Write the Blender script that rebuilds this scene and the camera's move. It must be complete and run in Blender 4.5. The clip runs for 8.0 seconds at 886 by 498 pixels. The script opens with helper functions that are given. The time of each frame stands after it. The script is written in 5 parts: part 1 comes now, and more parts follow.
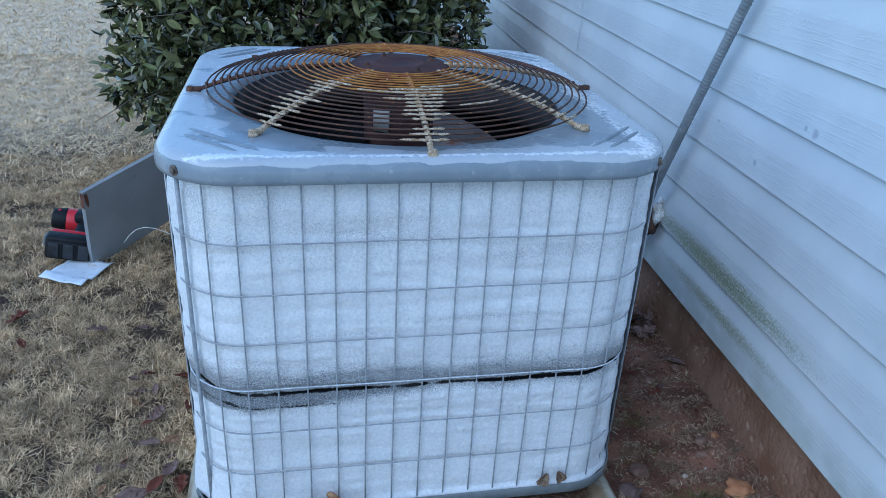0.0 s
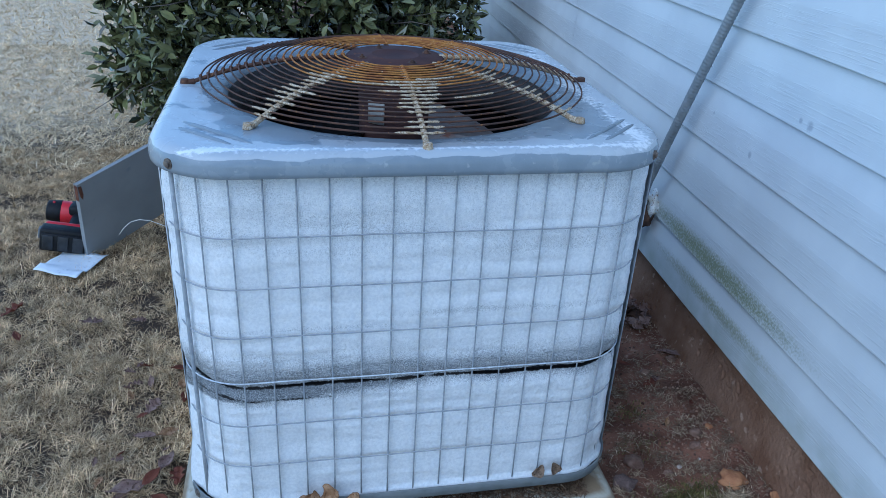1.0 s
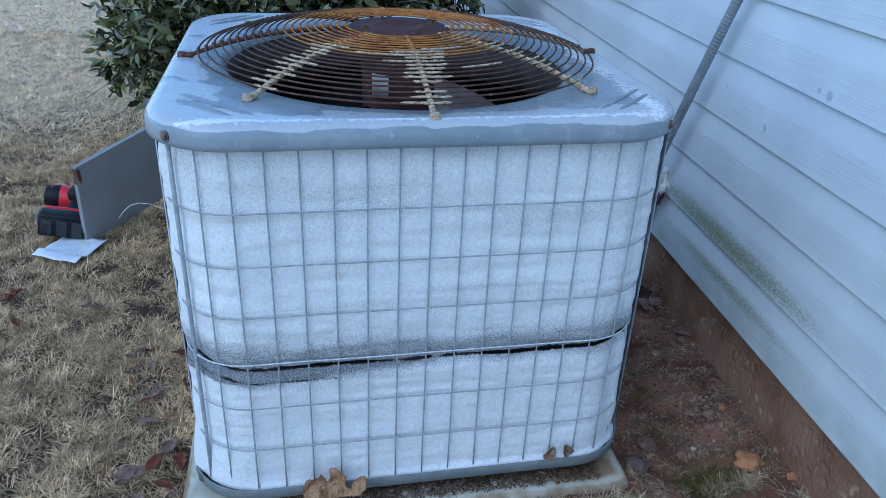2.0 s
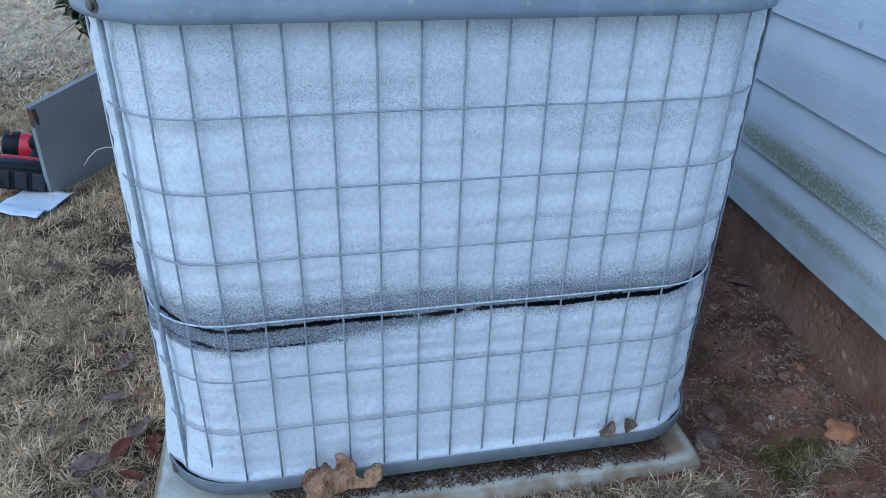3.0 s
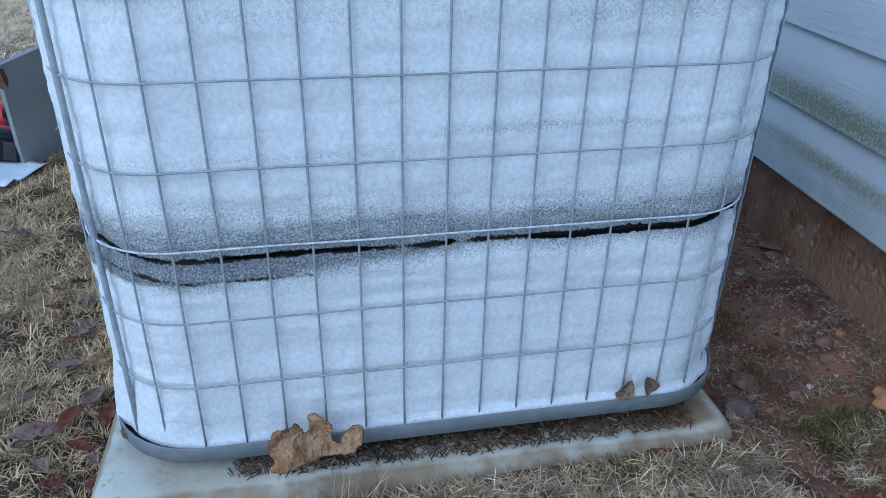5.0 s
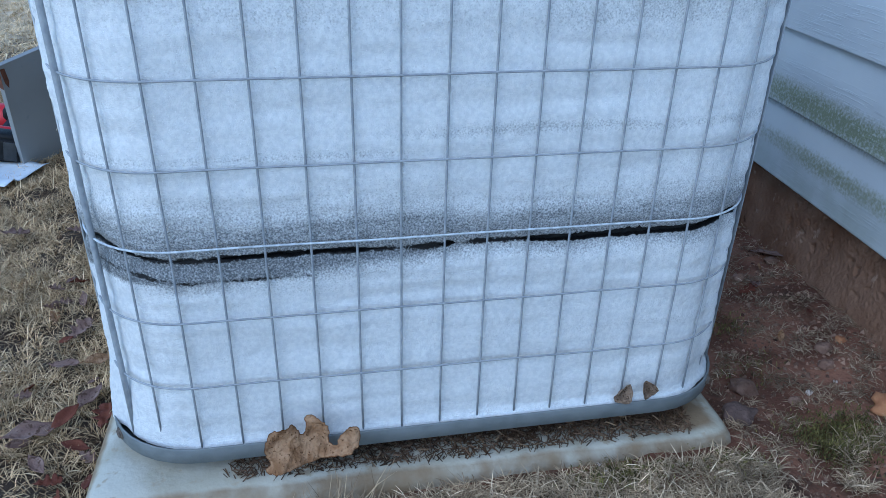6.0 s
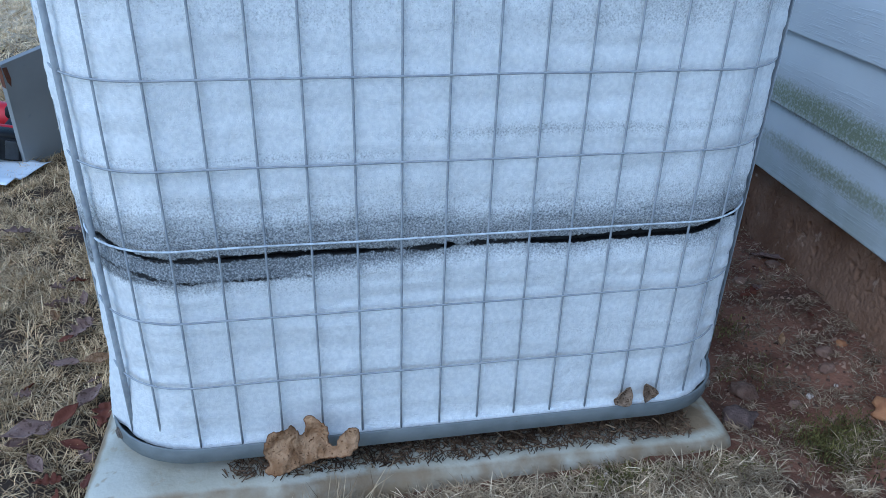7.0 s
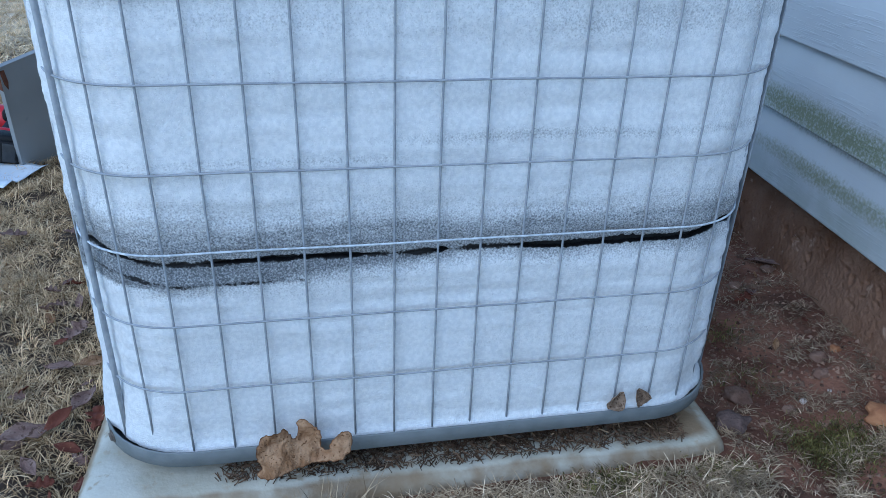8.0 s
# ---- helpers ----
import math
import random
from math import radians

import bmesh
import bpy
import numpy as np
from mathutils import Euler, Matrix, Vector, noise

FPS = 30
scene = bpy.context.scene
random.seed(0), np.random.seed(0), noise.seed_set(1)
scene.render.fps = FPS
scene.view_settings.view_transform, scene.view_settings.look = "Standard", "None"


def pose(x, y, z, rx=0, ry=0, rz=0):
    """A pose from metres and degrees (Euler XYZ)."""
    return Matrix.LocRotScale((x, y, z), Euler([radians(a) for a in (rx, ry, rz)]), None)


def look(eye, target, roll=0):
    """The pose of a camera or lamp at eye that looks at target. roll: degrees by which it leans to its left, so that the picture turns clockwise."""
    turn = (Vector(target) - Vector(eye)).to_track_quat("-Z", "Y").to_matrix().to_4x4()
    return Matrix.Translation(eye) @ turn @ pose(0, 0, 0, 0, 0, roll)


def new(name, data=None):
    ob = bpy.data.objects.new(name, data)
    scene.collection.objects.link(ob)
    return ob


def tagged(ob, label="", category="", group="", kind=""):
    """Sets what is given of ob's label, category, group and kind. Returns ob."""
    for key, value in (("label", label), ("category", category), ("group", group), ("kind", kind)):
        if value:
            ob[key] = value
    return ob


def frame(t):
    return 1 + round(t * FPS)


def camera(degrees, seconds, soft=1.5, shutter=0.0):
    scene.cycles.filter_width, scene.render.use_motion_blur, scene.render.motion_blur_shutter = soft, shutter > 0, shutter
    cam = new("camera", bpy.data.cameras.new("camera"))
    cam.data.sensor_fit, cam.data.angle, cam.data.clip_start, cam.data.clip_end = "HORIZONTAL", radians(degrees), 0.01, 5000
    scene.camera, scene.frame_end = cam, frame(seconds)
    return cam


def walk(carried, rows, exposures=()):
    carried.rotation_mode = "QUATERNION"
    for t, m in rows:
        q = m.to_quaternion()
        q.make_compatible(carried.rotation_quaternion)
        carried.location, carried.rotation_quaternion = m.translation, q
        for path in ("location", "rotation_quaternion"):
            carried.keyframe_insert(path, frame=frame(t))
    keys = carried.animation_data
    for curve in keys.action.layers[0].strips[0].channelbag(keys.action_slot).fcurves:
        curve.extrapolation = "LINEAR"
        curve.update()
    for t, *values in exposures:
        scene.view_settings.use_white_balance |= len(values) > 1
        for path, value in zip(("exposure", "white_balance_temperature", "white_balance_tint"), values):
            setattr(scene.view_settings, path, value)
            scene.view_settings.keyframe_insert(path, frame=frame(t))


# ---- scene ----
cam = camera(61.5, 8.0, soft=0.6)
PATH = [
    (0, (-0.202, -1.088, 1.199), (0.165, 0.673, 0.326), 3.2),
    (0.5, (-0.199, -1.087, 1.201), (0.171, 0.671, 0.321), 3.3),
    (1, (-0.201, -1.087, 1.203), (0.176, 0.661, 0.308), 3.3),
    (2.3, (-0.206, -1.020, 1.138), (0.165, 0.698, 0.184), 2.5),
    (2.5, (-0.21, -0.958, 1.11), (0.165, 0.743, 0.128), 2.3),
    (2.7, (-0.207, -0.902, 1.056), (0.166, 0.799, 0.074), 2.1),
    (3, (-0.197, -0.819, 0.972), (0.169, 0.875, -0.028), 1.7),
    (3.3, (-0.183, -0.769, 0.896), (0.175, 0.915, -0.122), 1.4),
    (3.5, (-0.175, -0.753, 0.85), (0.182, 0.941, -0.15), 1.2),
    (3.7, (-0.168, -0.747, 0.827), (0.186, 0.948, -0.178), 1.1),
    (4, (-0.163, -0.745, 0.806), (0.189, 0.958, -0.183), 1.0),
    (4.5, (-0.158, -0.748, 0.801), (0.191, 0.964, -0.173), 1.0),
    (6, (-0.153, -0.749, 0.794), (0.195, 0.975, -0.159), 1.6),
    (6.5, (-0.152, -0.749, 0.793), (0.194, 0.976, -0.159), 1.7),
    (7, (-0.152, -0.748, 0.794), (0.193, 0.978, -0.157), 1.9),
    (7.5, (-0.151, -0.751, 0.792), (0.194, 0.977, -0.152), 2.0),
    (8, (-0.145, -0.751, 0.796), (0.203, 0.979, -0.146), 2.1),
]
EXPOSURES = [(0, 1.01, 4970, 5), (2.5, 1.00, 4960, 5), (3.2, 0.99, 4960, 5), (4, 1.08, 5040, 5), (8, 1.08, 5060, 5)]
walk(cam, [(t, look(eye, target, roll)) for t, eye, target, roll in PATH], EXPOSURES)

# ---- light: open shade under a pale evening sky ----
world = bpy.data.worlds.new("sky")
scene.world = world
world.use_nodes = True
wn, wl = world.node_tree.nodes, world.node_tree.links
sky = wn.new("ShaderNodeTexSky")
sky.sky_type, sky.sun_disc = "NISHITA", False
sky.sun_elevation, sky.sun_rotation = radians(18), radians(140)
sky.air_density, sky.dust_density, sky.ozone_density = 1.0, 1.0, 2.0
wl.new(sky.outputs["Color"], wn["Background"].inputs["Color"])
wn["Background"].inputs["Strength"].default_value = 0.15
sun = new("sun", bpy.data.lights.new("sun", "SUN"))
sun.data.energy, sun.data.angle, sun.data.color = 0.8, radians(60), (1.0, 0.97, 0.94)
sun.matrix_world = look((-3.4, -2.4, 4.2), (0, 0.3, 0.3))


# ---- materials ----
def mat(name, c1, c2, scale=20.0, rough=0.7, bump=0.2, fine=200.0, metal=0.0, spec=0.4, c3=None, spots=0.62, stretch=(1, 1, 1), vary=0.0):
    """Two colours mixed by a broad noise, a third in spots by a finer one, and a fine relief."""
    m = bpy.data.materials.new(name)
    m.use_nodes = True
    n, l = m.node_tree.nodes, m.node_tree.links
    b = n["Principled BSDF"]
    co = n.new("ShaderNodeTexCoord")
    mp = n.new("ShaderNodeMapping")
    mp.inputs["Scale"].default_value = stretch
    l.new(co.outputs["Object"], mp.inputs["Vector"])

    def noise_tex(s, detail=5.0):
        t = n.new("ShaderNodeTexNoise")
        t.inputs["Scale"].default_value, t.inputs["Detail"].default_value = s, detail
        l.new(mp.outputs["Vector"], t.inputs["Vector"])
        return t.outputs["Fac"]

    def mixed(f, a, bcol):
        x = n.new("ShaderNodeMix")
        x.data_type = "RGBA"
        l.new(f, x.inputs["Factor"])
        for sock, v in ((x.inputs["A"], a), (x.inputs["B"], bcol)):
            if isinstance(v, tuple):
                sock.default_value = (*v, 1)
            else:
                l.new(v, sock)
        return x.outputs["Result"]

    def ramp(f, lo, hi):
        r = n.new("ShaderNodeMapRange")
        r.interpolation_type = "SMOOTHSTEP"
        r.inputs["From Min"].default_value, r.inputs["From Max"].default_value = lo, hi
        l.new(f, r.inputs["Value"])
        return r.outputs["Result"]

    m_broad = noise_tex(scale)
    col = mixed(ramp(m_broad, 0.35, 0.65), c1, c2)
    if c3:
        col = mixed(ramp(noise_tex(scale * 3.7), spots, spots + 0.08), col, c3)
    if vary:
        oi = n.new("ShaderNodeObjectInfo")
        hsv = n.new("ShaderNodeHueSaturation")
        l.new(col, hsv.inputs["Color"])
        r = n.new("ShaderNodeMapRange")
        r.inputs["To Min"].default_value, r.inputs["To Max"].default_value = 1 - vary, 1 + vary
        l.new(oi.outputs["Random"], r.inputs["Value"])
        l.new(r.outputs["Result"], hsv.inputs["Value"])
        col = hsv.outputs["Color"]
    l.new(col, b.inputs["Base Color"])
    rr = n.new("ShaderNodeMapRange")
    rr.inputs["To Min"].default_value, rr.inputs["To Max"].default_value = rough - 0.1, min(1, rough + 0.1)
    l.new(m_broad, rr.inputs["Value"])
    l.new(rr.outputs["Result"], b.inputs["Roughness"])
    b.inputs["Metallic"].default_value = metal
    b.inputs["Specular IOR Level"].default_value = spec
    if bump:
        bp = n.new("ShaderNodeBump")
        bp.inputs["Strength"].default_value, bp.inputs["Distance"].default_value = bump, 0.004
        l.new(noise_tex(fine, 4.0), bp.inputs["Height"])
        l.new(bp.outputs["Normal"], b.inputs["Normal"])
    return m, n, l, b, noise_tex, mixed, ramp, col


def M(*a, **k):
    return mat(*a, **k)[0]


def attribute_mix(pack, attribute, colour, lo=0.4, hi=0.6, grain=60.0, weight=0.5, rough=None):
    """Lays a coat over a material where a mesh attribute, broken up by a noise, says so."""
    m, n, l, b, noise_tex, mixed, ramp, col = pack
    at = n.new("ShaderNodeAttribute")
    at.attribute_name = attribute
    ma = n.new("ShaderNodeMath")
    ma.operation = "MULTIPLY_ADD"
    l.new(noise_tex(grain, 6.0), ma.inputs[0])
    ma.inputs[1].default_value = weight
    l.new(at.outputs["Fac"], ma.inputs[2])
    f = ramp(ma.outputs[0], lo, hi)
    out = mixed(f, col, colour)
    l.new(out, b.inputs["Base Color"])
    if rough is not None:
        for k in list(b.inputs["Roughness"].links):
            l.remove(k)
        b.inputs["Roughness"].default_value = rough
    return (m, n, l, b, noise_tex, mixed, ramp, out)


def axis_band(pack, terms, colour, lo, hi, grain=40.0, weight=0.5, stretch=None):
    """A stain: colour where a noise plus bumps along axes (axis, centre, half width, height) passes a threshold."""
    m, n, l, b, noise_tex, mixed, ramp, col = pack
    geo = n.new("ShaderNodeNewGeometry")
    sep = n.new("ShaderNodeSeparateXYZ")
    l.new(geo.outputs["Position"], sep.inputs[0])
    total = None
    for ax, c, w, h in terms:
        d = n.new("ShaderNodeMath")
        d.operation = "SUBTRACT"
        l.new(sep.outputs[ax], d.inputs[0])
        d.inputs[1].default_value = c
        a = n.new("ShaderNodeMath")
        a.operation = "ABSOLUTE"
        l.new(d.outputs[0], a.inputs[0])
        r = n.new("ShaderNodeMapRange")
        r.interpolation_type = "SMOOTHSTEP"
        for k, v in (("From Min", 0.0), ("From Max", w), ("To Min", h), ("To Max", 0.0)):
            r.inputs[k].default_value = v
        l.new(a.outputs[0], r.inputs["Value"])
        if total is None:
            total = r.outputs["Result"]
        else:
            mu = n.new("ShaderNodeMath")
            mu.operation = "MULTIPLY"
            l.new(total, mu.inputs[0])
            l.new(r.outputs["Result"], mu.inputs[1])
            total = mu.outputs[0]
    ma = n.new("ShaderNodeMath")
    ma.operation = "MULTIPLY"
    na = n.new("ShaderNodeMath")
    na.operation = "ADD"
    l.new(noise_tex(grain, 7.0), na.inputs[0])
    na.inputs[1].default_value = weight
    l.new(na.outputs[0], ma.inputs[0])
    l.new(total, ma.inputs[1])
    out = mixed(ramp(ma.outputs[0], lo, hi), col, colour)
    l.new(out, b.inputs["Base Color"])
    return (m, n, l, b, noise_tex, mixed, ramp, out)


wire_paint = M("wire_paint", (0.27, 0.29, 0.32), (0.36, 0.38, 0.41), 90, 0.5, 0.25, 500)
wire_frosted = M("wire_frosted", (0.46, 0.50, 0.55), (0.66, 0.71, 0.76), 120, 0.7, 0.5, 700)
# one strip paint in two tones: shaded and lit side put into the colour
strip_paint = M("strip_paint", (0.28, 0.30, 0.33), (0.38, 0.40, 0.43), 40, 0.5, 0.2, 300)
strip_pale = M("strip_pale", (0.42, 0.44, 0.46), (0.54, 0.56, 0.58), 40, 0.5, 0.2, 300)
pan_paint = M("pan_paint", (0.15, 0.165, 0.17), (0.19, 0.205, 0.21), 30, 0.55, 0.15, 300, c3=(0.16, 0.14, 0.12), spots=0.68)
cap_pack = mat("cap_paint", (0.21, 0.245, 0.28), (0.26, 0.295, 0.33), 14, 0.27, 0.10, 260, c3=(0.33, 0.36, 0.38), spots=0.64)
# white frost patches, and the sky's reflection on the left put into the colour
cap_pack = attribute_mix(cap_pack, "rime_sheen", (0.44, 0.47, 0.50), 0.80, 0.86, 15, 1.0)
cap_pack = attribute_mix(cap_pack, "hoar", (0.78, 0.80, 0.82), 0.76, 1.12, 130, 1.1)
cap_pack = attribute_mix(cap_pack, "rust", (0.30, 0.17, 0.10), 0.85, 1.05, 30, 0.5)
cap_paint = cap_pack[0]
frost_pack = mat("frost", (0.705, 0.72, 0.74), (0.80, 0.81, 0.82), 170, 0.65, 0.5, 620, spec=0.4, c3=(0.92, 0.93, 0.94), spots=0.64)
# thin frost over dark fins; also carries some shade painted as grey
frost_pack = attribute_mix(frost_pack, "thin", (0.10, 0.108, 0.118), 0.58, 1.30, 480, 1.0)
frost_pack = attribute_mix(frost_pack, "bare", (0.006, 0.006, 0.007), 0.80, 1.12, 300, 0.9)
frost_mat = frost_pack[0]
coil_mat = M("coil_fins", (0.008, 0.008, 0.009), (0.02, 0.02, 0.022), 60, 0.8, 0.4, 600)
rust_orange = M("rust_orange", (0.44, 0.19, 0.04), (0.26, 0.09, 0.025), 45, 0.85, 0.6, 500, c3=(0.46, 0.30, 0.16), spots=0.63)
rust_dark = M("rust_dark", (0.10, 0.045, 0.025), (0.055, 0.03, 0.022), 40, 0.75, 0.5, 500, c3=(0.24, 0.11, 0.04), spots=0.62)
plate_mat = M("plate_rust", (0.055, 0.03, 0.03), (0.085, 0.045, 0.04), 18, 0.8, 0.2, 300, spec=0.15, c3=(0.14, 0.06, 0.03), spots=0.66)
crust = M("frost_crust", (0.44, 0.31, 0.18), (0.72, 0.61, 0.45), 170, 0.85, 1.0, 500, c3=(0.24, 0.11, 0.04), spots=0.55)
blade_mat = M("fan_blade", (0.17, 0.15, 0.14), (0.23, 0.20, 0.185), 12, 0.55, 0.2, 200, c3=(0.18, 0.08, 0.05), spots=0.6)
shroud_mat = M("shroud_paint", (0.085, 0.08, 0.08), (0.13, 0.12, 0.12), 20, 0.5, 0.1, 200, c3=(0.16, 0.08, 0.05), spots=0.62)
white_label = M("white_label", (0.48, 0.46, 0.43), (0.38, 0.35, 0.31), 30, 0.6, 0.05, 200)
bolt_mat = M("bolt_steel", (0.20, 0.17, 0.14), (0.10, 0.075, 0.06), 120, 0.6, 0.3, 500, metal=0.3)
pad_pack = mat("pad_plastic", (0.42, 0.385, 0.30), (0.53, 0.50, 0.42), 13, 0.6, 0.25, 160, c3=(0.40, 0.34, 0.25), spots=0.60)
pad_pack = attribute_mix(pad_pack, "dirt", (0.24, 0.17, 0.10), 0.75, 1.15, 30, 0.6)
pad_mat = pad_pack[0]
vinyl_pack = mat("vinyl", (0.60, 0.63, 0.655), (0.66, 0.69, 0.71), 5, 0.45, 0.0, 60, spec=0.4, c3=(0.44, 0.47, 0.50), spots=0.73)
vinyl_pack = axis_band(vinyl_pack, [("Z", 0.365, 0.070, 1.0), ("Y", 0.42, 0.85, 2.6)], (0.27, 0.30, 0.20), 0.55, 1.7, 190, 0.12)
vinyl_pack = axis_band(vinyl_pack, [("Z", 0.268, 0.050, 1.0), ("Y", 0.38, 0.70, 2.2)], (0.33, 0.35, 0.25), 0.55, 1.6, 170, 0.12)
vinyl_pack = axis_band(vinyl_pack, [("Z", 0.20, 0.17, 1.0)], (0.42, 0.46, 0.42), 0.3, 1.1, 14, 0.2)
# round water stains on the boards
for stain_y, stain_z, stain_r in ((0.363, 0.671, 0.017), (0.214, 0.797, 0.013), (0.180, 0.795, 0.024), (0.56, 0.711, 0.009)):
    vinyl_pack = axis_band(vinyl_pack, [("Z", stain_z, stain_r, 1.0), ("Y", stain_y, stain_r, 1.2)], (0.42, 0.45, 0.49), 0.35, 1.0, 90, 0.35)


def grain_relief(pack):
    m, n, l, b, *_ = pack
    co = n.new("ShaderNodeTexCoord")
    mp = n.new("ShaderNodeMapping")
    mp.inputs["Scale"].default_value = (40, 10, 240)
    l.new(co.outputs["Object"], mp.inputs["Vector"])
    t = n.new("ShaderNodeTexNoise")
    t.inputs["Scale"].default_value, t.inputs["Detail"].default_value, t.inputs["Distortion"].default_value = 1.0, 3.0, 0.6
    l.new(mp.outputs["Vector"], t.inputs["Vector"])
    r = n.new("ShaderNodeMapRange")
    r.interpolation_type = "SMOOTHSTEP"
    r.inputs["From Min"].default_value, r.inputs["From Max"].default_value = 0.53, 0.62
    l.new(t.outputs["Fac"], r.inputs["Value"])
    at = n.new("ShaderNodeAttribute")
    at.attribute_name = "grain"
    mu = n.new("ShaderNodeMath")
    mu.operation = "MULTIPLY"
    l.new(r.outputs["Result"], mu.inputs[0])
    l.new(at.outputs["Fac"], mu.inputs[1])
    bp = n.new("ShaderNodeBump")
    bp.inputs["Strength"].default_value, bp.inputs["Distance"].default_value = 0.38, 0.0012
    l.new(mu.outputs[0], bp.inputs["Height"])
    l.new(bp.outputs["Normal"], b.inputs["Normal"])


grain_relief(vinyl_pack)
vinyl = vinyl_pack[0]
foundation_mat = M("foundation", (0.17, 0.088, 0.052), (0.255, 0.15, 0.098), 8, 0.97, 1.0, 130, spec=0.12, c3=(0.36, 0.24, 0.17), spots=0.63)
conduit_mat = M("conduit", (0.20, 0.22, 0.235), (0.26, 0.28, 0.295), 20, 0.5, 0.1, 200)
foam_mat = M("sealant", (0.62, 0.60, 0.55), (0.72, 0.72, 0.70), 50, 0.9, 0.6, 150, c3=(0.20, 0.11, 0.06), spots=0.58)
ground_pack = mat("soil", (0.115, 0.048, 0.028), (0.25, 0.118, 0.072), 13, 0.95, 1.0, 110, c3=(0.32, 0.20, 0.135), spots=0.62)
ground_pack = attribute_mix(ground_pack, "thatch", (0.045, 0.028, 0.016), 0.55, 0.95, 40, 0.6)
ground_pack = attribute_mix(ground_pack, "lawn", (0.70, 0.57, 0.40), 0.6, 0.95, 25, 0.5)
ground_mat = ground_pack[0]
bark = M("bark", (0.10, 0.08, 0.065), (0.16, 0.13, 0.11), 40, 0.9, 0.6, 200)
oak_pack = mat("dry_oak_leaf", (0.25, 0.135, 0.068), (0.42, 0.26, 0.15), 60, 0.92, 0.9, 260, spec=0.06, c3=(0.13, 0.065, 0.03), spots=0.60)
dry_oak = attribute_mix(oak_pack, "rim", (0.12, 0.05, 0.022), 1.05, 1.6, 70, 1.0)[0]
dry_grey = M("dry_grey_leaf", (0.17, 0.105, 0.085), (0.25, 0.17, 0.14), 30, 0.9, 0.6, 150, spec=0.1, c3=(0.10, 0.06, 0.045), spots=0.58)
dry_tan = M("dry_tan_leaf", (0.17, 0.12, 0.085), (0.31, 0.22, 0.155), 130, 0.95, 1.0, 350, spec=0.05, c3=(0.07, 0.042, 0.028), spots=0.55)
dry_red = M("dry_red_leaf", (0.10, 0.030, 0.018), (0.16, 0.055, 0.032), 30, 0.75, 0.4, 150, spec=0.2)
stone_mat = M("stone", (0.17, 0.095, 0.065), (0.26, 0.16, 0.115), 45, 0.92, 0.8, 220, vary=0.25)
stone_dark = M("dark_stone", (0.095, 0.062, 0.052), (0.15, 0.10, 0.085), 60, 0.9, 0.8, 220)
brick_mat = M("brick_chunk", (0.34, 0.145, 0.065), (0.42, 0.20, 0.09), 40, 0.9, 0.5, 200)
quartz_mat = M("pale_pebble", (0.50, 0.40, 0.33), (0.60, 0.50, 0.43), 50, 0.6, 0.2, 200)
panel_mat = M("panel_paint", (0.25, 0.255, 0.255), (0.29, 0.295, 0.295), 6, 0.45, 0.08, 200, c3=(0.22, 0.24, 0.255), spots=0.66)
rust_edge = M("rust_edge", (0.16, 0.06, 0.03), (0.09, 0.035, 0.02), 60, 0.9, 0.5, 300)
tool_red = M("tool_red", (0.55, 0.02, 0.03), (0.48, 0.02, 0.03), 30, 0.4, 0.05, 200)
tool_black = M("tool_black", (0.006, 0.006, 0.007), (0.012, 0.012, 0.013), 30, 0.55, 0.3, 500, spec=0.25)
tool_dark = M("tool_dark", (0.022, 0.023, 0.025), (0.032, 0.033, 0.036), 60, 0.4, 0.2, 400)
tool_grey = M("tool_grey", (0.16, 0.17, 0.18), (0.10, 0.105, 0.11), 60, 0.4, 0.1, 300)
paper_mat = M("paper", (0.70, 0.74, 0.78), (0.62, 0.66, 0.71), 14, 0.7, 0.15, 80, c3=(0.50, 0.54, 0.60), spots=0.62)
dirt_brown = M("dirt_brown", (0.05, 0.03, 0.022), (0.10, 0.055, 0.035), 60, 0.95, 0.6, 200)
wire_white = M("white_lead", (0.7, 0.68, 0.62), (0.6, 0.58, 0.52), 40, 0.6, 0.1, 300)


def straw(name, c1, c2, c3, patch=9.0, low=0.55, high=1.25):
    """Blades, each island with its own tone."""
    m = bpy.data.materials.new(name)
    m.use_nodes = True
    n, l = m.node_tree.nodes, m.node_tree.links
    g = n.new("ShaderNodeNewGeometry")
    r = n.new("ShaderNodeValToRGB")
    e = r.color_ramp.elements
    e[0].color, e[1].color = (*c1, 1), (*c2, 1)
    e.new(0.9).color = (*c3, 1)
    l.new(g.outputs["Random Per Island"], r.inputs["Fac"])
    t = n.new("ShaderNodeTexNoise")
    t.inputs["Scale"].default_value, t.inputs["Detail"].default_value = patch, 4.0
    l.new(g.outputs["Position"], t.inputs["Vector"])
    mr = n.new("ShaderNodeMapRange")
    for key, value in (("From Min", 0.32), ("From Max", 0.68), ("To Min", low), ("To Max", high)):
        mr.inputs[key].default_value = value
    l.new(t.outputs["Fac"], mr.inputs["Value"])
    hsv = n.new("ShaderNodeHueSaturation")
    l.new(r.outputs["Color"], hsv.inputs["Color"])
    l.new(mr.outputs["Result"], hsv.inputs["Value"])
    l.new(hsv.outputs["Color"], n["Principled BSDF"].inputs["Base Color"])
    n["Principled BSDF"].inputs["Roughness"].default_value = 0.75
    n["Principled BSDF"].inputs["Specular IOR Level"].default_value = 0.25
    return m


